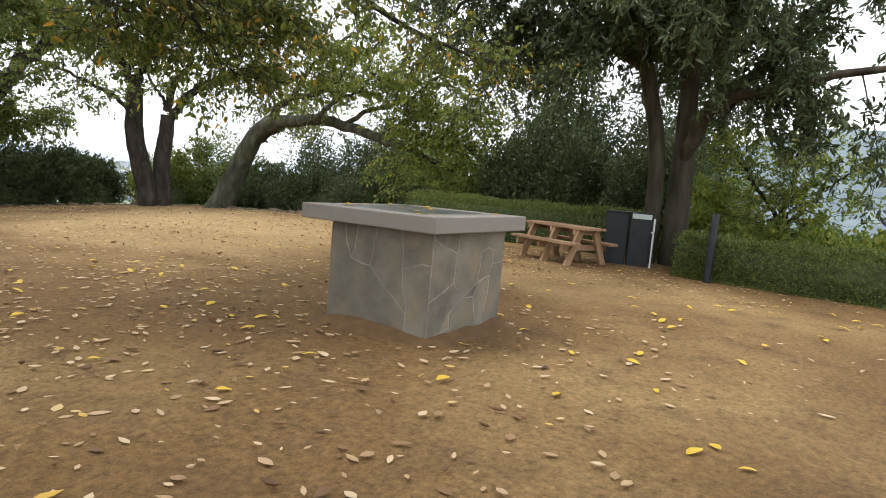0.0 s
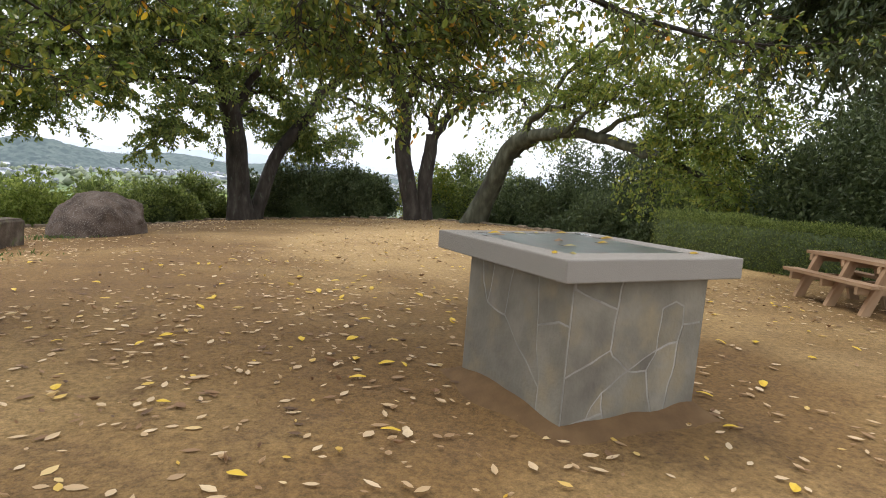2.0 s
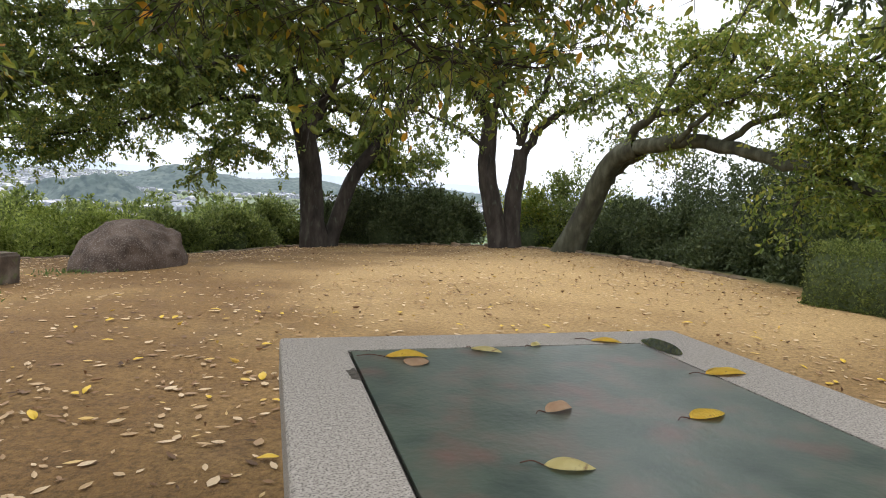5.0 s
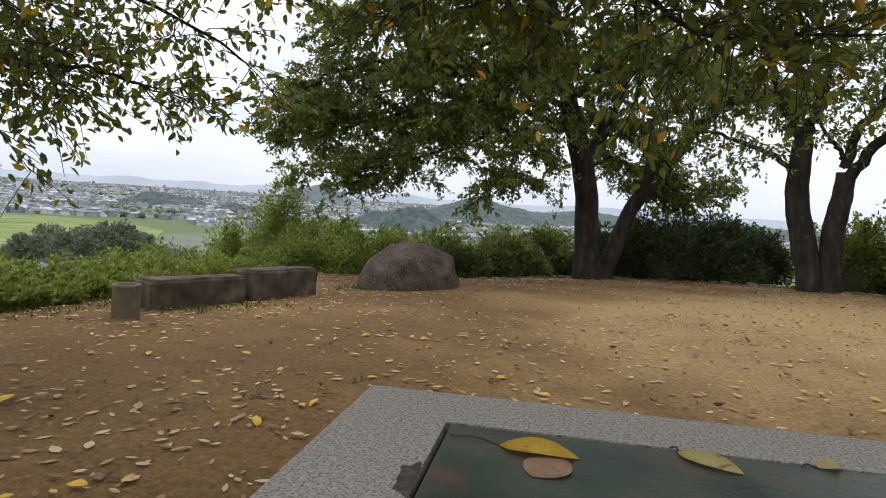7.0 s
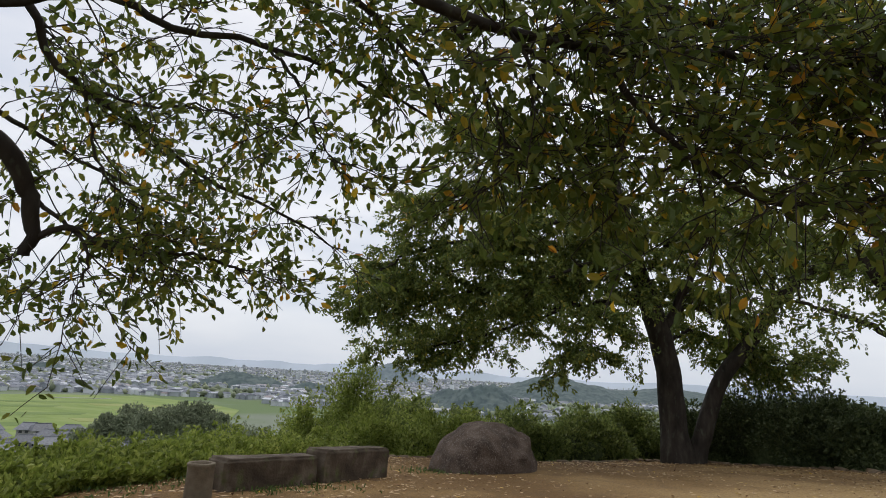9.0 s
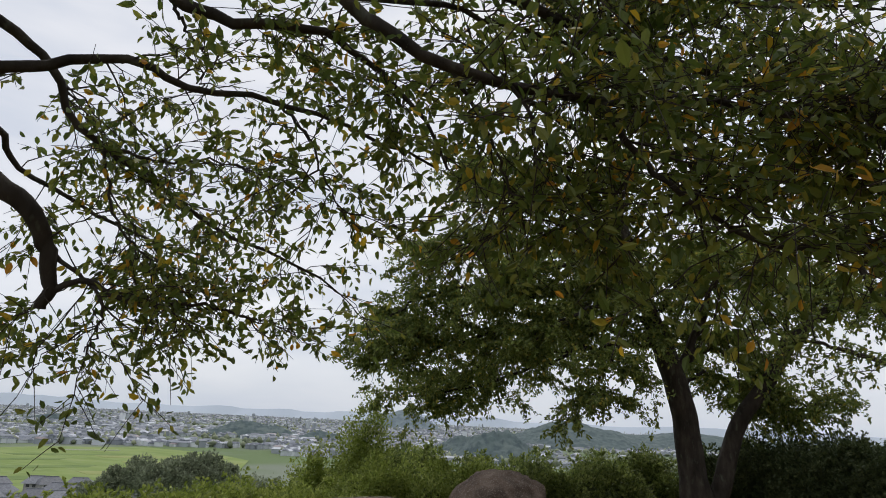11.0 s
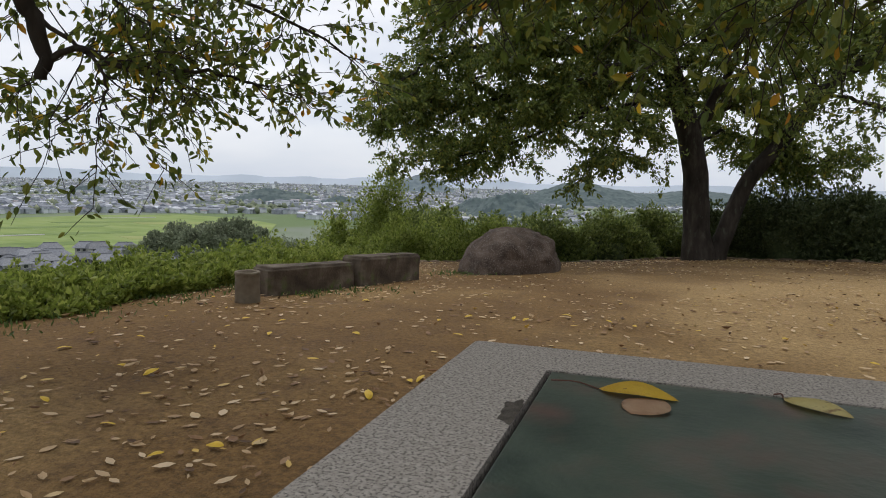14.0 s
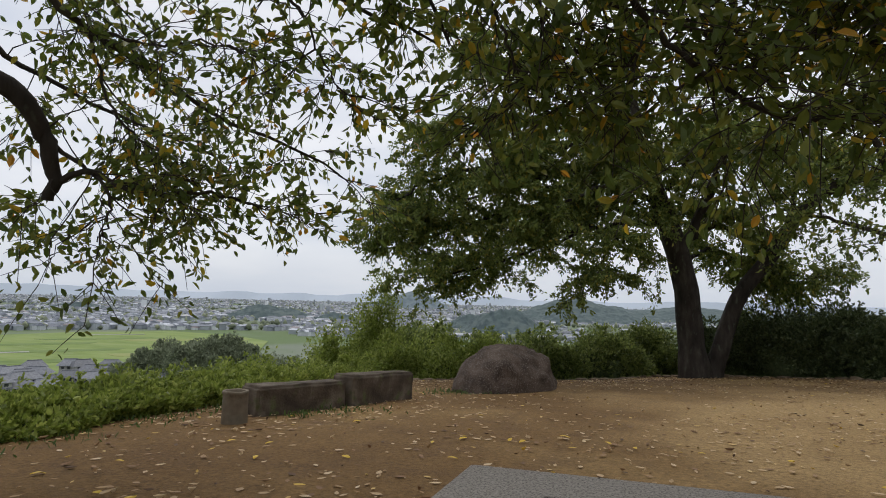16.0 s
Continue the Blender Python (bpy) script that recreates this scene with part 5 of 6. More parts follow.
# shrubs beyond the rim
S = "rim shrubs"
for i, (x, y, rx, ry, top, lf, lab, cnt) in enumerate([
        # first three: dark green leaf colour also carries the shade under the trees
        (4.6, 21.8, 1.9, 1.2, 1.5, "leaf_dark", "dense dark green shrub behind the rim", 20000), (6.3, 20.6, 1.3, 1.1, 1.3, "leaf_dark", "dense dark green shrub behind the rim", 13000),
        (3.0, 22.8, 1.4, 1.0, 1.2, "leaf_dark", "dense dark green shrub behind the rim", 12000),
        (0.2, 22.9, 1.3, 1.1, 0.45, "leaf_shrub", "loose dark green shrub behind the rim", 11000), (-1.3, 20.9, 1.3, 1.1, 0.3, "leaf_shrub", "loose dark green shrub behind the rim", 12000),
        (-3.0, 19.8, 1.3, 1.1, 0.05, "leaf_shrub", "loose green shrub behind the rim", 12000),
        (-4.6, 19.2, 1.3, 1.1, -0.05, "leaf_bright", "bright green shrub behind the rim", 11000), (-6.2, 19.0, 1.4, 1.2, -0.05, "leaf_bright", "bright green shrub behind the rim", 11000),
        (-7.8, 18.4, 1.3, 1.2, 0.0, "leaf_bright", "bright green shrub behind the rim", 10000),
        (-9.2, 20.6, 1.2, 1.1, 1.35, "leaf_bright", "tall feathery bright green bush below the rim", 13000), (-10.8, 19.6, 1.3, 1.2, 0.5, "leaf_bright", "feathery bright green bush below the rim", 11000),
        (-8.0, 22.8, 1.5, 1.4, 0.35, "leaf_bright", "feathery bright green bush on the slope", 11000), (-5.2, 22.8, 1.7, 1.5, -0.2, "leaf_bright", "bright green bush on the slope", 12000),
        (-2.6, 24.5, 2.0, 1.5, -0.3, "leaf_shrub", "green bush on the slope", 12000), (-12.2, 17.2, 1.4, 1.4, -0.7, "leaf_bright", "bright green bush on the slope", 9000),
        (8.7, 19.2, 1.2, 1.1, 1.6, "leaf_maple", "yellow green bush behind the twin tree", 10000), (10.4, 18.6, 1.6, 1.4, 2.6, "leaf_shrub", "green bush behind the leaning tree", 12000),
        (10.2, 15.8, 1.2, 1.3, 1.3, "leaf_dark", "dark evergreen bush below the leaning tree", 12000), (10.4, 13.2, 1.3, 1.4, 1.3, "leaf_dark", "dark evergreen bush below the leaning tree", 13000),
        (10.5, 10.8, 1.3, 1.3, 1.2, "leaf_dark", "dark evergreen bush below the leaning tree", 13000), (10.4, 8.6, 1.2, 1.2, 1.0, "leaf_dark", "dark evergreen bush by the rim", 12000),
        (13.0, 16.0, 2.0, 1.9, 3.3, "leaf_dark", "dark evergreen tree crown on the slope", 16000), (13.2, 12.8, 2.0, 1.9, 3.6, "leaf_dark", "dark evergreen tree crown on the slope", 16000),
        (13.0, 9.8, 1.9, 1.8, 3.2, "leaf_shrub", "green tree crown on the slope", 15000), (16.5, 14.0, 2.6, 2.4, 5.2, "leaf_maple", "light green tree crown on the slope", 14000),
        (16.0, 10.2, 2.4, 2.2, 4.6, "leaf_maple", "light green tree crown on the slope", 13000), (10.4, 6.8, 1.1, 1.1, 1.2, "leaf_shrub", "green bush behind the clipped hedge", 10000),
        (11.0, 4.9, 1.5, 1.5, 3.4, "leaf_dark", "tall dark evergreen bush behind the hedge", 18000), (11.2, 2.7, 1.4, 1.4, 3.0, "leaf_dark", "tall dark evergreen bush behind the hedge", 15000),
        (13.2, 5.4, 1.8, 1.8, 5.4, "leaf_dark", "tall dark evergreen tree crown on the slope", 18000), (13.8, 2.4, 2.0, 2.0, 6.0, "leaf_dark", "tall dark evergreen tree crown on the slope", 18000),
        (16.0, 6.8, 2.2, 2.0, 4.0, "leaf_shrub", "green tree crown on the slope", 12000),
        (9.4, -1.6, 1.1, 1.4, 1.1, "leaf_maple", "yellow green shrub behind the hedge", 11000), (10.8, 0.6, 1.2, 1.2, 1.8, "leaf_maple", "yellow green shrub behind the hedge", 11000),
        (9.9, -4.6, 1.6, 1.6, 0.4, "leaf_shrub", "green shrub behind the hedge", 9000)]):
    z = gz(x, y)
    clump("shrub", lab, (x, y, z), (rx, ry, (top - z) / 2.1), M[lf], 100 + i, count=cnt, leaf_size=0.105, aspect=0.55, group=S, lumps=26, shoots=40)


# ---- hedges ----
def hedge(name, label, line, depth, h, leaf, seed, per_metre=2600, leaf_size=0.05, ragged=0.06, aspect=0.55, shoots=0):
    """A hedge along a line: a dark core for the shaded inside and a skin of leaves on front, top and back."""
    g = np.random.default_rng(seed)
    curve = resample([(*p, 0) for p in line], 40)[:, :2]
    length = np.sum(np.hypot(*np.diff(curve, axis=0).T))
    n = int(per_metre * length)
    s = g.uniform(0, 38.999, n)
    k = s.astype(int)
    f = (s - k)[:, None]
    p = curve[k] * (1 - f) + curve[k + 1] * f
    tan = unit(curve[k + 1] - curve[k])
    nor = np.stack([tan[:, 1], -tan[:, 0]], 1)
    ang = g.uniform(-0.15, math.pi + 0.15, n)
    ex, ez = np.cos(ang), np.sin(ang)
    shape = (np.abs(ex) ** 5 + np.abs(ez) ** 5) ** (-0.2)
    lump = np.array([noise.noise(Vector((a * 1.1, b * 1.1, c * 1.5))) for a, b, c in zip(p[:, 0], p[:, 1], ang)])
    fine = np.array([noise.noise(Vector((a * 4, b * 4, c * 4))) for a, b, c in zip(p[:, 0], p[:, 1], ang)])
    rad = shape * (1 + lump * ragged * 2 + fine * ragged) * g.uniform(0.86, 1.03, n)
    across, up = ex * rad * depth / 2, np.maximum(ez * rad, 0.0) * h
    xy = p + nor * across[:, None]
    base = height(p[:, 0], p[:, 1])
    pos = np.stack([xy[:, 0], xy[:, 1], base + up + 0.01], 1)
    axes = np.stack([nor[:, 0] * ex, nor[:, 1] * ex, ez], 1) * 0.6 + g.normal(size=(n, 3)) * 0.55 + np.array([0, 0, 0.25])
    if shoots:
        k0 = g.integers(0, n, shoots)
        o = np.repeat(pos[k0], 16, axis=0)
        d = np.repeat(unit(axes[k0] + np.array([0, 0, 1.0])), 16, axis=0)
        f = g.uniform(0, 1, (shoots * 16, 1)) * np.repeat(g.uniform(0.12, 0.34, shoots), 16)[:, None]
        pos = np.vstack([pos, o + d * f + g.normal(size=(shoots * 16, 3)) * 0.025])
        axes = np.vstack([axes, d * 0.5 + g.normal(size=(shoots * 16, 3)) * 0.7])
    t = thing(name, label, "hedge")
    part("foliage", leaf_mesh("foliage", pos, axes, leaf_size, aspect, leaf, random_gen=g), None, t)
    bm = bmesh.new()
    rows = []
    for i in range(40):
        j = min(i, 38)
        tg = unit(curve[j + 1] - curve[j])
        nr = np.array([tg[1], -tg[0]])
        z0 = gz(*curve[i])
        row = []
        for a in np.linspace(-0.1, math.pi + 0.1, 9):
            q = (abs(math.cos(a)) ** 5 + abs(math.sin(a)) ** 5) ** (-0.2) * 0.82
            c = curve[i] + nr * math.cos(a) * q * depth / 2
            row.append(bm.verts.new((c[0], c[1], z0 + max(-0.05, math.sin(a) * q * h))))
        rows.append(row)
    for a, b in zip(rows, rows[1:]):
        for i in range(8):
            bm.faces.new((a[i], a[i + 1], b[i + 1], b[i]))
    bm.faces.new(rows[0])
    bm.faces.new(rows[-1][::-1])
    part("inner_shade_filler", shade_smooth(bm), M["shade_core"], t)
    return t


hedge("hedge", "low loose hedge of broad bright green leaves at the rim", [(-6.6, -6.0), (-6.6, 2.0), (-6.55, 6.0), (-6.8, 9.0), (-7.3, 13.0), (-7.4, 16.0)], 1.5, 0.34, M["leaf_bright"], 71, 2900, 0.085, 0.22, shoots=500)
hedge("hedge", "low clipped dark green hedge beside the hilltop", [(7.55, 0.3), (7.5, -0.7), (7.35, -2.2), (7.2, -4.0), (7.0, -7.0)], 1.15, 0.68, M["leaf_shrub"], 72, 4200, 0.045, 0.08)
hedge("hedge", "long clipped green hedge behind the picnic table", [(8.1, 7.0), (8.5, 5.6), (8.85, 4.2), (9.1, 2.6), (9.2, 1.6)], 1.0, 0.92, M["leaf_shrub"], 73, 4600, 0.045, 0.05)


# ---- fallen leaves, weeds, edging stones ----
def fallen_leaves():
    g = np.random.default_rng(91)
    n = 31000
    x, y = g.uniform(-6, 9, n), g.uniform(-6, 21, n)
    d = edge_distance(x, y)
    dens = np.array([0.27 + 0.55 * noise.noise(Vector((a * 0.35, b * 0.35, 0.5))) for a, b in zip(x, y)])
    dens += 0.8 * np.clip((d + 3.0) / 2.6, 0, 1) * (y > 6) + 0.30 * np.exp(-((x + 0.5) ** 2 + (y - 0.5) ** 2) / 14)
    keep = (d < -0.15) & (g.uniform(0, 1, n) < dens) & ~((x > 0.1) & (x < 1.2) & (y > 0.05) & (y < 1.4))
    x, y = x[keep], y[keep]
    n = len(x)
    a = g.uniform(0, 6.2832, n)
    L = 0.035 + 0.075 * g.uniform(0, 1, n) ** 1.3
    w = L * g.uniform(0.3, 0.6, n)
    z = height(x, y) + 0.012
    curl = np.minimum(g.exponential(0.006, n), 0.03)
    ca, sa = np.cos(a), np.sin(a)
    rows = []
    for s, wf, zf in ((-0.5, 0.0, 0.6), (-0.2, 0.9, 0.0), (0.14, 0.85, 0.1), (0.5, 0.0, 1.4)):
        for side in ((0,) if wf == 0 else (-1, 0, 1)):
            lx, ly = L * s, w * 0.5 * wf * side
            lz = curl * (zf + (0.9 * abs(side)))
            rows.append(np.stack([x + lx * ca - ly * sa, y + lx * sa + ly * ca, z + lz], 1))
    verts = np.stack(rows, 1).reshape(-1, 3)
    k = np.arange(n)[:, None] * 8
    tri = [(0, 1, 2), (0, 2, 3), (1, 4, 5), (1, 5, 2), (2, 5, 6), (2, 6, 3), (4, 7, 5), (5, 7, 6)]
    faces = np.stack([k + list(f) for f in tri], 1).reshape(-1, 3)
    ob = new("leaf_litter", mesh_np("leaf_litter", verts, faces, [M["fallen"]]))
    tagged(ob, "scattered pale and brown dry cherry leaves on the ground", "fallen leaves", kind="stuff")


fallen_leaves()


def ground_leaf_mesh():
    bm = bmesh.new()
    rows = []
    for i in range(9):
        s = i / 8
        w = 0.026 * (math.sin(math.pi * s ** 0.85) ** 0.8) + 0.0006
        z = 0.004 + 0.012 * math.sin(math.pi * s)
        rows.append([bm.verts.new((0.11 * (s - 0.5), w * k, z - 0.006 * abs(k) + 0.006)) for k in (-1, 0, 1)])
    for a, b in zip(rows, rows[1:]):
        for i in range(2):
            bm.faces.new((a[i], a[i + 1], b[i + 1], b[i]))
    me = bpy.data.meshes.new("blade")
    bm.to_mesh(me)
    bm.free()
    me.materials.append(M["yellow_leaf"])
    return me


def yellow_leaves():
    """The fresh yellow leaves that stand out on the ground."""
    g = np.random.default_rng(5)
    me = ground_leaf_mesh()
    k = 0
    while k < 190:
        x, y = g.uniform(-5.3, 5.5), g.uniform(-4.0, 7.5)
        if 0.0 < x < 1.35 and -0.05 < y < 1.5:
            continue
        k += 1
        s = g.uniform(0.6, 1.15)
        ob = new("yellow_leaf", me)
        ob.matrix_basis = pose(x, y, gz(x, y) + 0.012, g.uniform(-14, 14), g.uniform(-14, 14), g.uniform(0, 360)) @ Matrix.Diagonal((s, s, s, 1))
        tagged(ob, "fresh yellow cherry leaf lying on sandy ground", "leaf", "yellow leaves on the ground")


yellow_leaves()


def weeds():
    g = np.random.default_rng(17)
    spots = [(-3.9, 8.2, 0.35), (-4.15, 7.5, 0.2), (-3.45, 11.6, 0.3), (-3.2, 11.9, 0.25), (-5.5, 5.0, 0.3), (-5.5, 6.4, 0.35), (-5.6, 7.6, 0.35), (-5.4, 4.0, 0.25), (-5.6, 9.2, 0.4)]
    pos, axes = [], []
    for x, y, r in spots:
        c = int(320 * r)
        px, py = x + g.normal(size=c) * r, y + g.normal(size=c) * r
        pos.append(np.stack([px, py, height(px, py) + 0.012], 1))
        axes.append(g.normal(size=(c, 3)) * 0.5 + np.array([0, 0, 0.9]))
    ob = new("weeds", leaf_mesh("weeds", np.concatenate(pos), np.concatenate(axes), 0.07, 0.3, M["weed"], random_gen=g))
    tagged(ob, "small tufts of green weeds on the sand", "weeds", kind="stuff")


weeds()


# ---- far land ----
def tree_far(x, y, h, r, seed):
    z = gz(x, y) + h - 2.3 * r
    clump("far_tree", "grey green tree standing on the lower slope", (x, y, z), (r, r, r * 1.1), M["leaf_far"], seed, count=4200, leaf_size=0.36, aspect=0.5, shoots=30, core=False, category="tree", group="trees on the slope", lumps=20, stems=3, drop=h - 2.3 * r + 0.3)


def polar(az, dist):
    """Place at a compass angle (degrees to the right of y) and distance."""
    return dist * math.sin(radians(az)), dist * math.cos(radians(az))


for i, (az, dist, top, r) in enumerate([(-44.6, 92, -6.2, 2.2), (-43.2, 90, -5.2, 2.3), (-41.6, 86, -5.6, 2.0), (-40.2, 88, -4.6, 2.4), (-38.4, 90, -4.4, 2.3), (-36.9, 92, -5.6, 2.4), (-35.2, 96, -7.5, 2.4), (-33.5, 100, -8, 2.8), (-45.8, 98, -8.5, 2.4)]):
    x, y = polar(az, dist)
    tree_far(x, y, top - gz(x, y), r, 300 + i)

for i, (az, dist, top, r) in enumerate([(-24, 45, -0.6, 2.0), (-20, 52, -1.0, 3.0), (-15, 55, -1.6, 3.4), (-10, 50, -1.0, 3.2), (-4, 56, -1.2, 3.4), (-28, 60, -3.0, 3.2), (88, 60, -6, 4), (95, 64, -6, 4), (78, 70, -5, 5), (103, 60, -7, 4)]):
    x, y = polar(az, dist)
    clump("slope_tree", "green broadleaf tree rising from the slope", (x, y, top - 2.3 * r), (r, r, r * 1.1), M["leaf_shrub"], 330 + i, count=9000, leaf_size=0.3, aspect=0.5, drop=top - 2.3 * r - gz(x, y) + 0.3,
          category="tree", group="trees on the slope", lumps=22, stems=4)


def rice_field(points, label, mat="rice", z=-39.7):
    bm = bmesh.new()
    bm.faces.new([bm.verts.new((*polar(az, d), z)) for az, d in points])
    r = bmesh.ops.extrude_face_region(bm, geom=bm.faces[:])
    for v in r["geom"]:
        if isinstance(v, bmesh.types.BMVert):
            v.co.z += 0.3
    bmesh.ops.recalc_face_normals(bm, faces=bm.faces)
    tagged(part("rice_field", bm, M[mat], None), label, "rice field", "rice fields", kind="structure")


rice_field([(-75, 350), (-60, 350), (-48, 350), (-40, 365), (-36, 430), (-35, 560), (-38, 640), (-43, 700), (-50, 690), (-57, 640), (-66, 600), (-75, 590)], "wide bright green rice field on the plain")
rice_field([(-4.5, 640), (0.5, 620), (1.5, 700), (0, 860), (-4, 880)], "bright green rice field on the plain")
rice_field([(5, 600), (9, 580), (10, 760), (6, 780)], "bright green rice field on the plain")
rice_field([(80, 420), (92, 400), (96, 520), (84, 560)], "green rice field in the valley")
rice_field([(98, 350), (112, 340), (112, 460), (100, 480)], "green rice field in the valley")


for k, (a0, d0, a1, d1) in enumerate([(-57, 398, -50, 425), (-47, 430, -40, 455), (-55, 470, -47, 492), (-44, 500, -36, 530), (-56, 530, -49, 552), (-46, 560, -37, 585), (-52, 580, -45, 600), (-62, 440, -57, 470)]):
    rice_field([(a0, d0), (a1, d0 + 6), (a1 + 0.6, d1), (a0 - 0.8, d1 - 4)], "strip of ripening yellow green rice" if k % 2 else "strip of deep green rice", "rice_ripe" if k % 2 else "rice_deep", -39.6)


def farm_track(a, b, w):
    (ax, ay), (bx, by) = polar(*a), polar(*b)
    ln = math.hypot(bx - ax, by - ay)
    m = pose((ax + bx) / 2, (ay + by) / 2, -39.2, 0, 0, math.degrees(math.atan2(by - ay, bx - ax)))
    tagged(part("farm_track", box_bm(ln, w, 0.3), M["path"], None, m=m), "pale straight track between rice fields", "track", "farm tracks", kind="structure")


farm_track((-57, 470), (-53, 474), 5)
farm_track((-49, 640), (-45, 646), 4)
farm_track((82, 470), (95, 440), 7)


def house(x, y, turn, w, d, h, storeys, label, seed):
    g = np.random.default_rng(seed)
    t = thing("house", label, "house", "village houses", at=pose(x, y, gz(x, y), 0, 0, turn))
    part("wall", box_bm(w, d, h + 1, 0, (0, 0, h / 2 - 0.5)), M["plaster"], t)
    e, rise = 1.2, d * 0.36
    bm = bmesh.new()
    a = [bm.verts.new(p) for p in ((-w / 2 - e, -d / 2 - e, h - 0.3), (w / 2 + e, -d / 2 - e, h - 0.3), (w / 2 + e, d / 2 + e, h - 0.3), (-w / 2 - e, d / 2 + e, h - 0.3))]
    b = [bm.verts.new((-w / 2 + w * 0.14, 0, h + rise)), bm.verts.new((w / 2 - w * 0.14, 0, h + rise))]
    for f in ((a[0], a[1], b[1], b[0]), (a[2], a[3], b[0], b[1]), (a[1], a[2], b[1]), (a[3], a[0], b[0]), (a[3], a[2], a[1], a[0])):
        bm.faces.new(f)
    roof = part("roof", bm, M["roof"], t)
    part("ridge", box_bm(w * 0.74, 0.5, 0.4, 0.08, (0, 0, h + rise)), M["roof"], roof)
    for s in range(storeys):
        for k in range(3):
            win = part("window", box_bm(w * 0.16, 0.12, 1.2, 0.02, (-w * 0.3 + k * w * 0.3, -d / 2 - 0.03, 1.3 + s * 2.4)), M["window"], t)
            part("sill", box_bm(w * 0.18, 0.25, 0.1, 0, (-w * 0.3 + k * w * 0.3, -d / 2 - 0.1, 0.65 + s * 2.4)), M["plaster"], win)


gh = np.random.default_rng(44)
for i in range(52):
    az, dist = gh.uniform(-60, -42), gh.uniform(290, 352)
    hx, hy = polar(az, dist)
    st = int(gh.integers(1, 3))
    house(hx, hy, -az + gh.uniform(-25, 25), gh.uniform(8, 12), gh.uniform(6, 7.5), 2.5 * st, st, "pale two-storey house with grey tiled roof" if st == 2 else "low pale house with grey tiled roof", 500 + i)
for i in range(12):
    az, dist = gh.uniform(78, 108), gh.uniform(380, 520)
    hx, hy = polar(az, dist)
    house(hx, hy, -az + gh.uniform(-30, 30), gh.uniform(9, 14), gh.uniform(7, 9), 5.6, 2, "pale valley house with grey tiled roof", 560 + i)
for i, (az, dist) in enumerate([(-11.5, 520), (-12.4, 530), (-10.6, 540), (-9.6, 560), (-4, 610), (-2.5, 600), (-1.2, 600), (3.5, 590)]):
    hx, hy = polar(az, dist)
    house(hx, hy, -az + 15, 13, 8, 5.6, 2, "pale two-storey house among woods", 580 + i)


def town():
    """The far town: thousands of small houses and blocks."""
    g = np.random.default_rng(77)
    n = 26000
    az = np.radians(g.uniform(-80, 40, n))
    dist = 640 + 3900 * g.uniform(0, 1, n) ** 1.5
    x, y = dist * np.sin(az), dist * np.cos(az)
    keep = np.array([noise.noise(Vector((a * 0.0035, b * 0.0035, 3))) > -0.22 for a, b in zip(x, y)])
    deg = np.degrees(az)
    keep &= ~((dist < 730) & (deg < -33)) & ~((deg > -6) & (deg < 3) & (dist < 900)) & ~((deg > 4) & (deg < 11) & (dist < 800))
    keep &= ~((dist < 950) & (deg > -31) & (g.uniform(size=n) < 0.55))
    x, y, dist = x[keep], y[keep], dist[keep]
    n = len(x)
    w, d = g.uniform(6, 12, n), g.uniform(5, 8, n)
    h = g.choice([2.8, 4.6, 5.2, 7.0], n, p=[0.25, 0.5, 0.19, 0.06])
    tall = (dist > 1500) & (g.uniform(size=n) < 0.014)
    h = np.where(tall, g.uniform(12, 24, n), h)
    w = np.where(g.uniform(size=n) < 0.05, w * 2.4, w)
    a = g.uniform(-0.4, 0.4, n) + g.choice([0, math.pi / 2], n)
    ca, sa = np.cos(a), np.sin(a)

    def corner(lx, ly, z):
        return np.stack([x + lx * ca - ly * sa, y + lx * sa + ly * ca, z + np.zeros(n)], 1)

    z0, z1 = -40.5, -40 + h
    wall = np.stack([corner(sx * w / 2, sy * d / 2, z) for z in (z0, z1) for sx, sy in ((-1, -1), (1, -1), (1, 1), (-1, 1))], 1)
    rise = np.where(tall, 0.4, d * 0.24)
    roof = np.stack([corner(sx * (w / 2 + 0.6), sy * (d / 2 + 0.6), z1 - 0.2) for sx, sy in ((-1, -1), (1, -1), (1, 1), (-1, 1))] +
                    [corner(-w * 0.4, 0 * d, z1 + rise), corner(w * 0.4, 0 * d, z1 + rise)], 1)
    verts = np.concatenate([wall.reshape(-1, 3), roof.reshape(-1, 3)])
    k = np.arange(n)[:, None] * 8
    wf = np.concatenate([k + list(q) for q in ((0, 1, 5), (0, 5, 4), (1, 2, 6), (1, 6, 5), (2, 3, 7), (2, 7, 6), (3, 0, 4), (3, 4, 7))])
    k = np.arange(n)[:, None] * 6 + n * 8
    rf = np.concatenate([k + list(q) for q in ((0, 1, 5), (0, 5, 4), (2, 3, 4), (2, 4, 5), (1, 2, 5), (3, 0, 4))])
    slots = np.concatenate([np.zeros(len(wf)), np.ones(len(rf))])
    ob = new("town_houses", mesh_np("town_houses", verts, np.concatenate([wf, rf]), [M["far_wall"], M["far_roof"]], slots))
    tagged(ob, "wide town of small grey-roofed houses on the plain", "town", kind="stuff")


town()


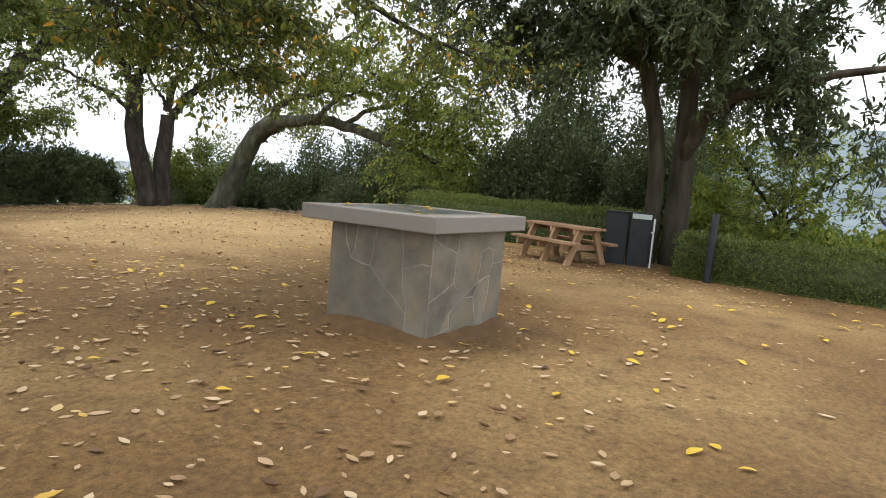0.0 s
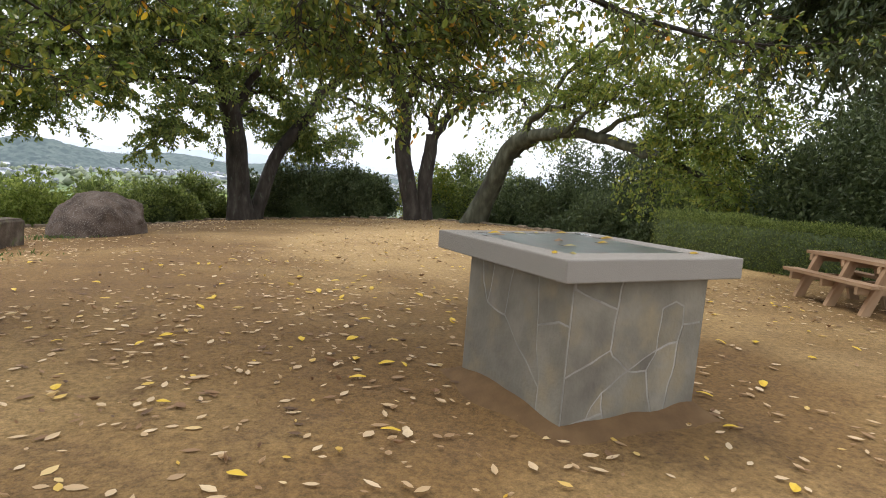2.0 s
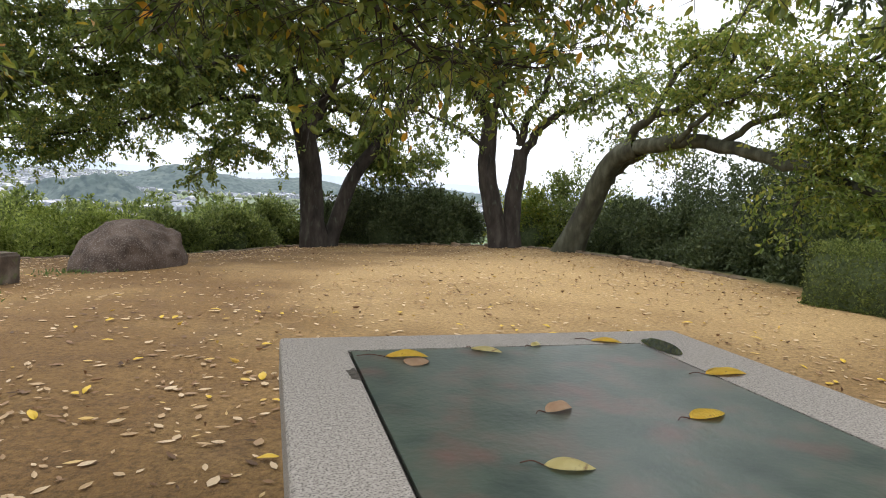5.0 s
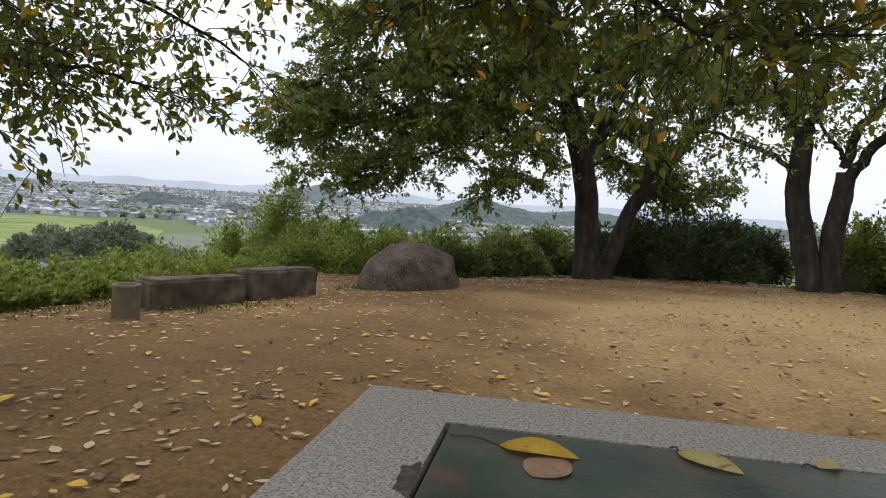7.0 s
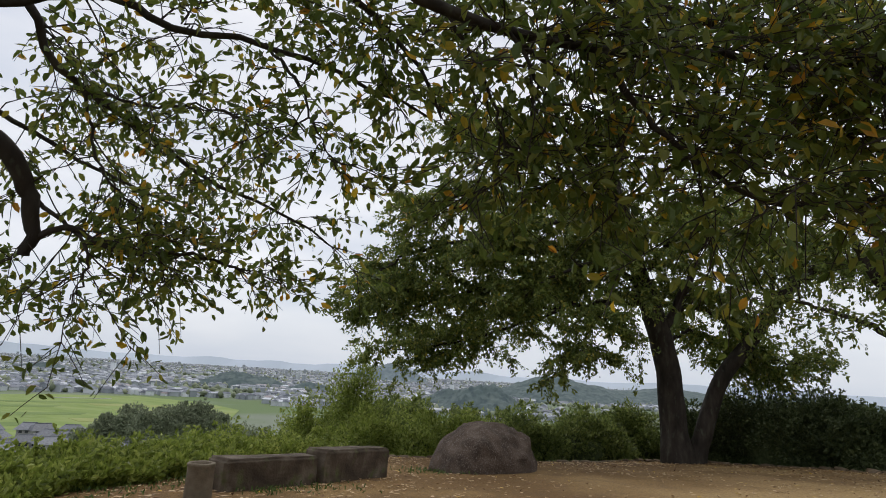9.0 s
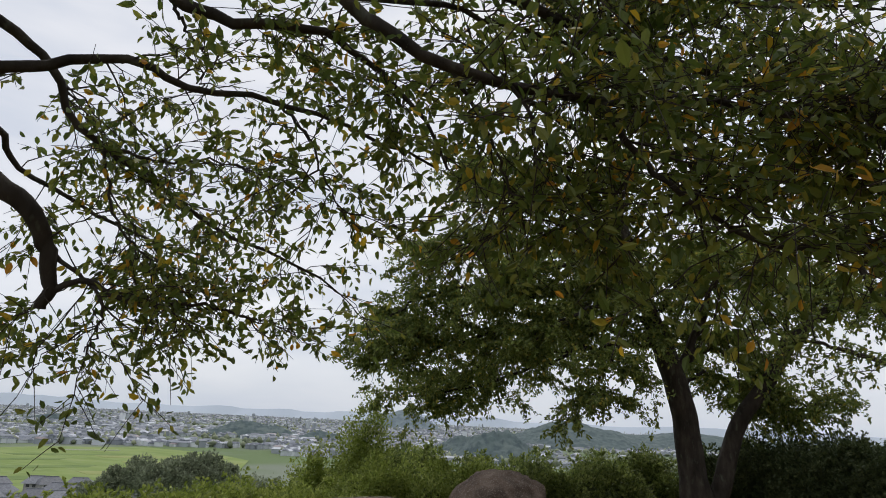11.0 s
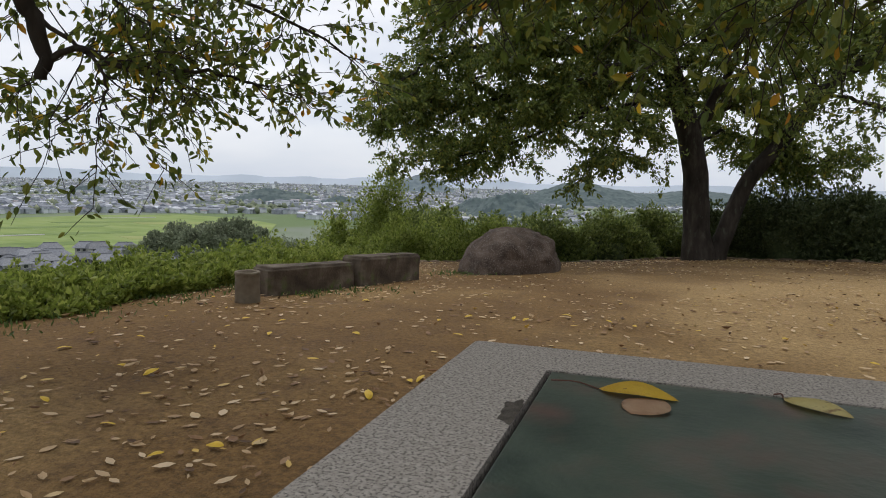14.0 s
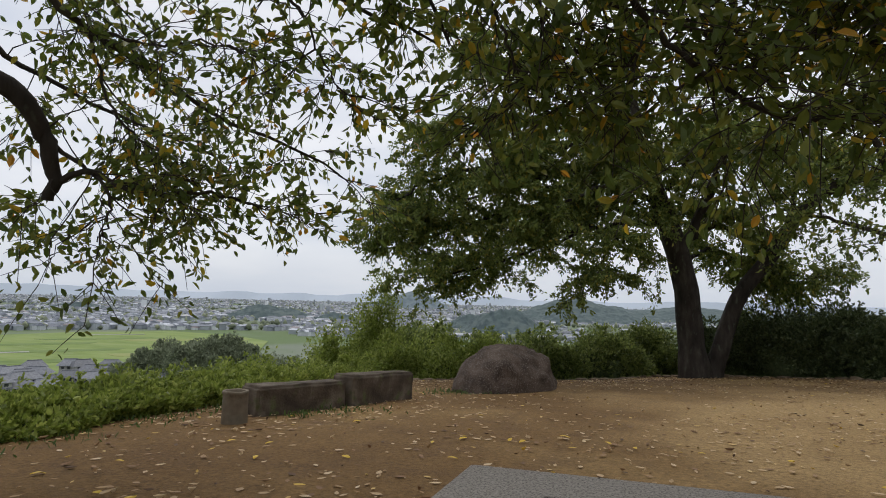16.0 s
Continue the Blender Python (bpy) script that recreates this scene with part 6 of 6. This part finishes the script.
def town_trees():
    """Dark tree tops between the houses."""
    g = np.random.default_rng(78)
    n = 5200
    az = np.radians(g.uniform(-80, 40, n))
    dist = 640 + 3000 * g.uniform(0, 1, n) ** 1.5
    x, y = dist * np.sin(az), dist * np.cos(az)
    deg = np.degrees(az)
    keep = ~((dist < 730) & (deg < -33))
    x, y = x[keep], y[keep]
    n = len(x)
    r, h = g.uniform(2.5, 6, n), g.uniform(4, 10, n)
    dirs = np.array([(0, 0, 1.0), (1, 0, 0.45), (0.5, 0.86, 0.5), (-0.5, 0.86, 0.4), (-1, 0, 0.5), (-0.5, -0.86, 0.42), (0.5, -0.86, 0.48), (0, 0, -0.05)])
    v = dirs[None] * np.stack([r, r, h], 1)[:, None, :] * g.uniform(0.75, 1.25, (n, 8, 1)) + np.stack([x, y, np.full(n, -40.0)], 1)[:, None, :]
    k = np.arange(n)[:, None] * 8
    f = np.concatenate([k + [0, i, i % 6 + 1] for i in range(1, 7)] + [k + [7, i % 6 + 1, i] for i in range(1, 7)])
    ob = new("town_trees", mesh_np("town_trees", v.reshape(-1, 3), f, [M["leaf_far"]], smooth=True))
    tagged(ob, "dark scattered trees among the town houses", "trees", kind="stuff")


town_trees()


def hill(az, dist, width, depth, h, seed, label, mat="hill", rough=0.12):
    """A wooded hill or grove: a mound with a tree-top surface."""
    x, y = polar(az, dist)
    n = 56
    bm = bmesh.new()
    grid = {}
    for i in range(n + 1):
        for j in range(n + 1):
            u, v = i / n * 2 - 1, j / n * 2 - 1
            r = min(1.0, math.hypot(u, v))
            z = h * (0.5 + 0.5 * math.cos(math.pi * r)) ** 0.55
            z *= 1 + 0.25 * noise.noise(Vector((u * 2 + seed, v * 2, 0)))
            z += (r < 0.97) * h * rough * abs(noise.noise(Vector((u * 11 + seed, v * 11, 5)))) * 2
            grid[i, j] = bm.verts.new((u * width / 2, v * depth / 2, z - 1.5 * (r >= 0.97)))
    for i in range(n):
        for j in range(n):
            bm.faces.new((grid[i, j], grid[i + 1, j], grid[i + 1, j + 1], grid[i, j + 1]))
    ob = part("wooded_hill", shade_smooth(bm), M[mat], None, m=pose(x, y, -40, 0, 0, -az))
    tagged(ob, label, "hill", "wooded hills", kind="structure")


hill(-35, 1060, 170, 90, 22, 1, "small dark wooded knoll amid the town")
hill(-29, 1000, 90, 70, 14, 15, "small dark grove amid the town")
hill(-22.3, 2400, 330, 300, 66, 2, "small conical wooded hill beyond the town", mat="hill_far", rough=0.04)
hill(-13.5, 700, 120, 90, 28, 3, "dark wooded hillock beside the fields")
hill(-16.5, 780, 90, 80, 20, 9, "dark wooded hillock beside the fields")
hill(-6.5, 1250, 330, 260, 44, 4, "long dark wooded hill beyond the fields", rough=0.06)
hill(2.0, 1500, 500, 300, 34, 5, "low dark wooded hill beyond the fields", rough=0.06)
hill(14, 1700, 700, 400, 30, 6, "low dark wooded hill beyond the fields", rough=0.06)
hill(-50, 1500, 130, 70, 14, 16, "small dark grove amid the town")
hill(-60, 1250, 120, 60, 13, 17, "small dark grove amid the town")
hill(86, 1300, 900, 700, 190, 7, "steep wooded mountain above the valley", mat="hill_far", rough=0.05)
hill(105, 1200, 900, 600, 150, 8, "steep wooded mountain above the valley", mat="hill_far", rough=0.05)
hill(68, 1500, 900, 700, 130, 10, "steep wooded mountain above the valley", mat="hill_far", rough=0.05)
hill(93, 480, 150, 90, 20, 11, "dark wooded hillock in the valley")
hill(84, 600, 200, 110, 26, 12, "dark wooded hillock in the valley")


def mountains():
    """Distant ranges round the plain, haze put into their pale blue colour."""
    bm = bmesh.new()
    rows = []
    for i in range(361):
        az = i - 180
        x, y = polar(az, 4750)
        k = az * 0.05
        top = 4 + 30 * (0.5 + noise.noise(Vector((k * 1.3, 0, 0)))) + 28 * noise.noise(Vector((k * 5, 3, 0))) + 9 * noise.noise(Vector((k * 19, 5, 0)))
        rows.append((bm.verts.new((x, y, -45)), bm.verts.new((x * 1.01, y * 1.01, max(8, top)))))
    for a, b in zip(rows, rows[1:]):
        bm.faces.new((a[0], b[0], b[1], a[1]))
    tagged(part("mountains", bm, M["mountain"], None), "distant mountain ranges under cloud, haze painted in as pale blue", "mountains", kind="backdrop")


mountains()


# ---- edging stones along the rim ----
def edging():
    g = np.random.default_rng(29)
    base = new("stone_edging")
    tagged(base, "low uneven row of small stones along the rim", "edging", kind="structure")
    shapes = []
    for k in range(5):
        bm = box_bm(0.34, 0.20, 0.22, 0.05, (0, 0, 0.0), 2)
        roughen(bm, 0.03, 5, k * 3)
        me = bpy.data.meshes.new("stone")
        bm.to_mesh(me)
        bm.free()
        me.materials.append(M["edging"])
        shapes.append(me)
    s = 0.0
    pts = [p for p in resample([(*q, 0) for q in EDGE], 900)[:, :2] if p[1] > 9.0]
    last = None
    for p in pts:
        if last is not None and math.hypot(p[0] - last[0], p[1] - last[1]) < 0.36:
            continue
        if last is not None:
            ang = math.degrees(math.atan2(p[1] - last[1], p[0] - last[0]))
            ob = new("stone", shapes[int(g.integers(0, 5))])
            ob.parent = base
            ob.matrix_basis = pose(p[0], p[1], gz(*p) + g.uniform(-0.085, -0.02), g.uniform(-6, 6), g.uniform(-6, 6), ang + g.uniform(-22, 22))
        last = p


edging()
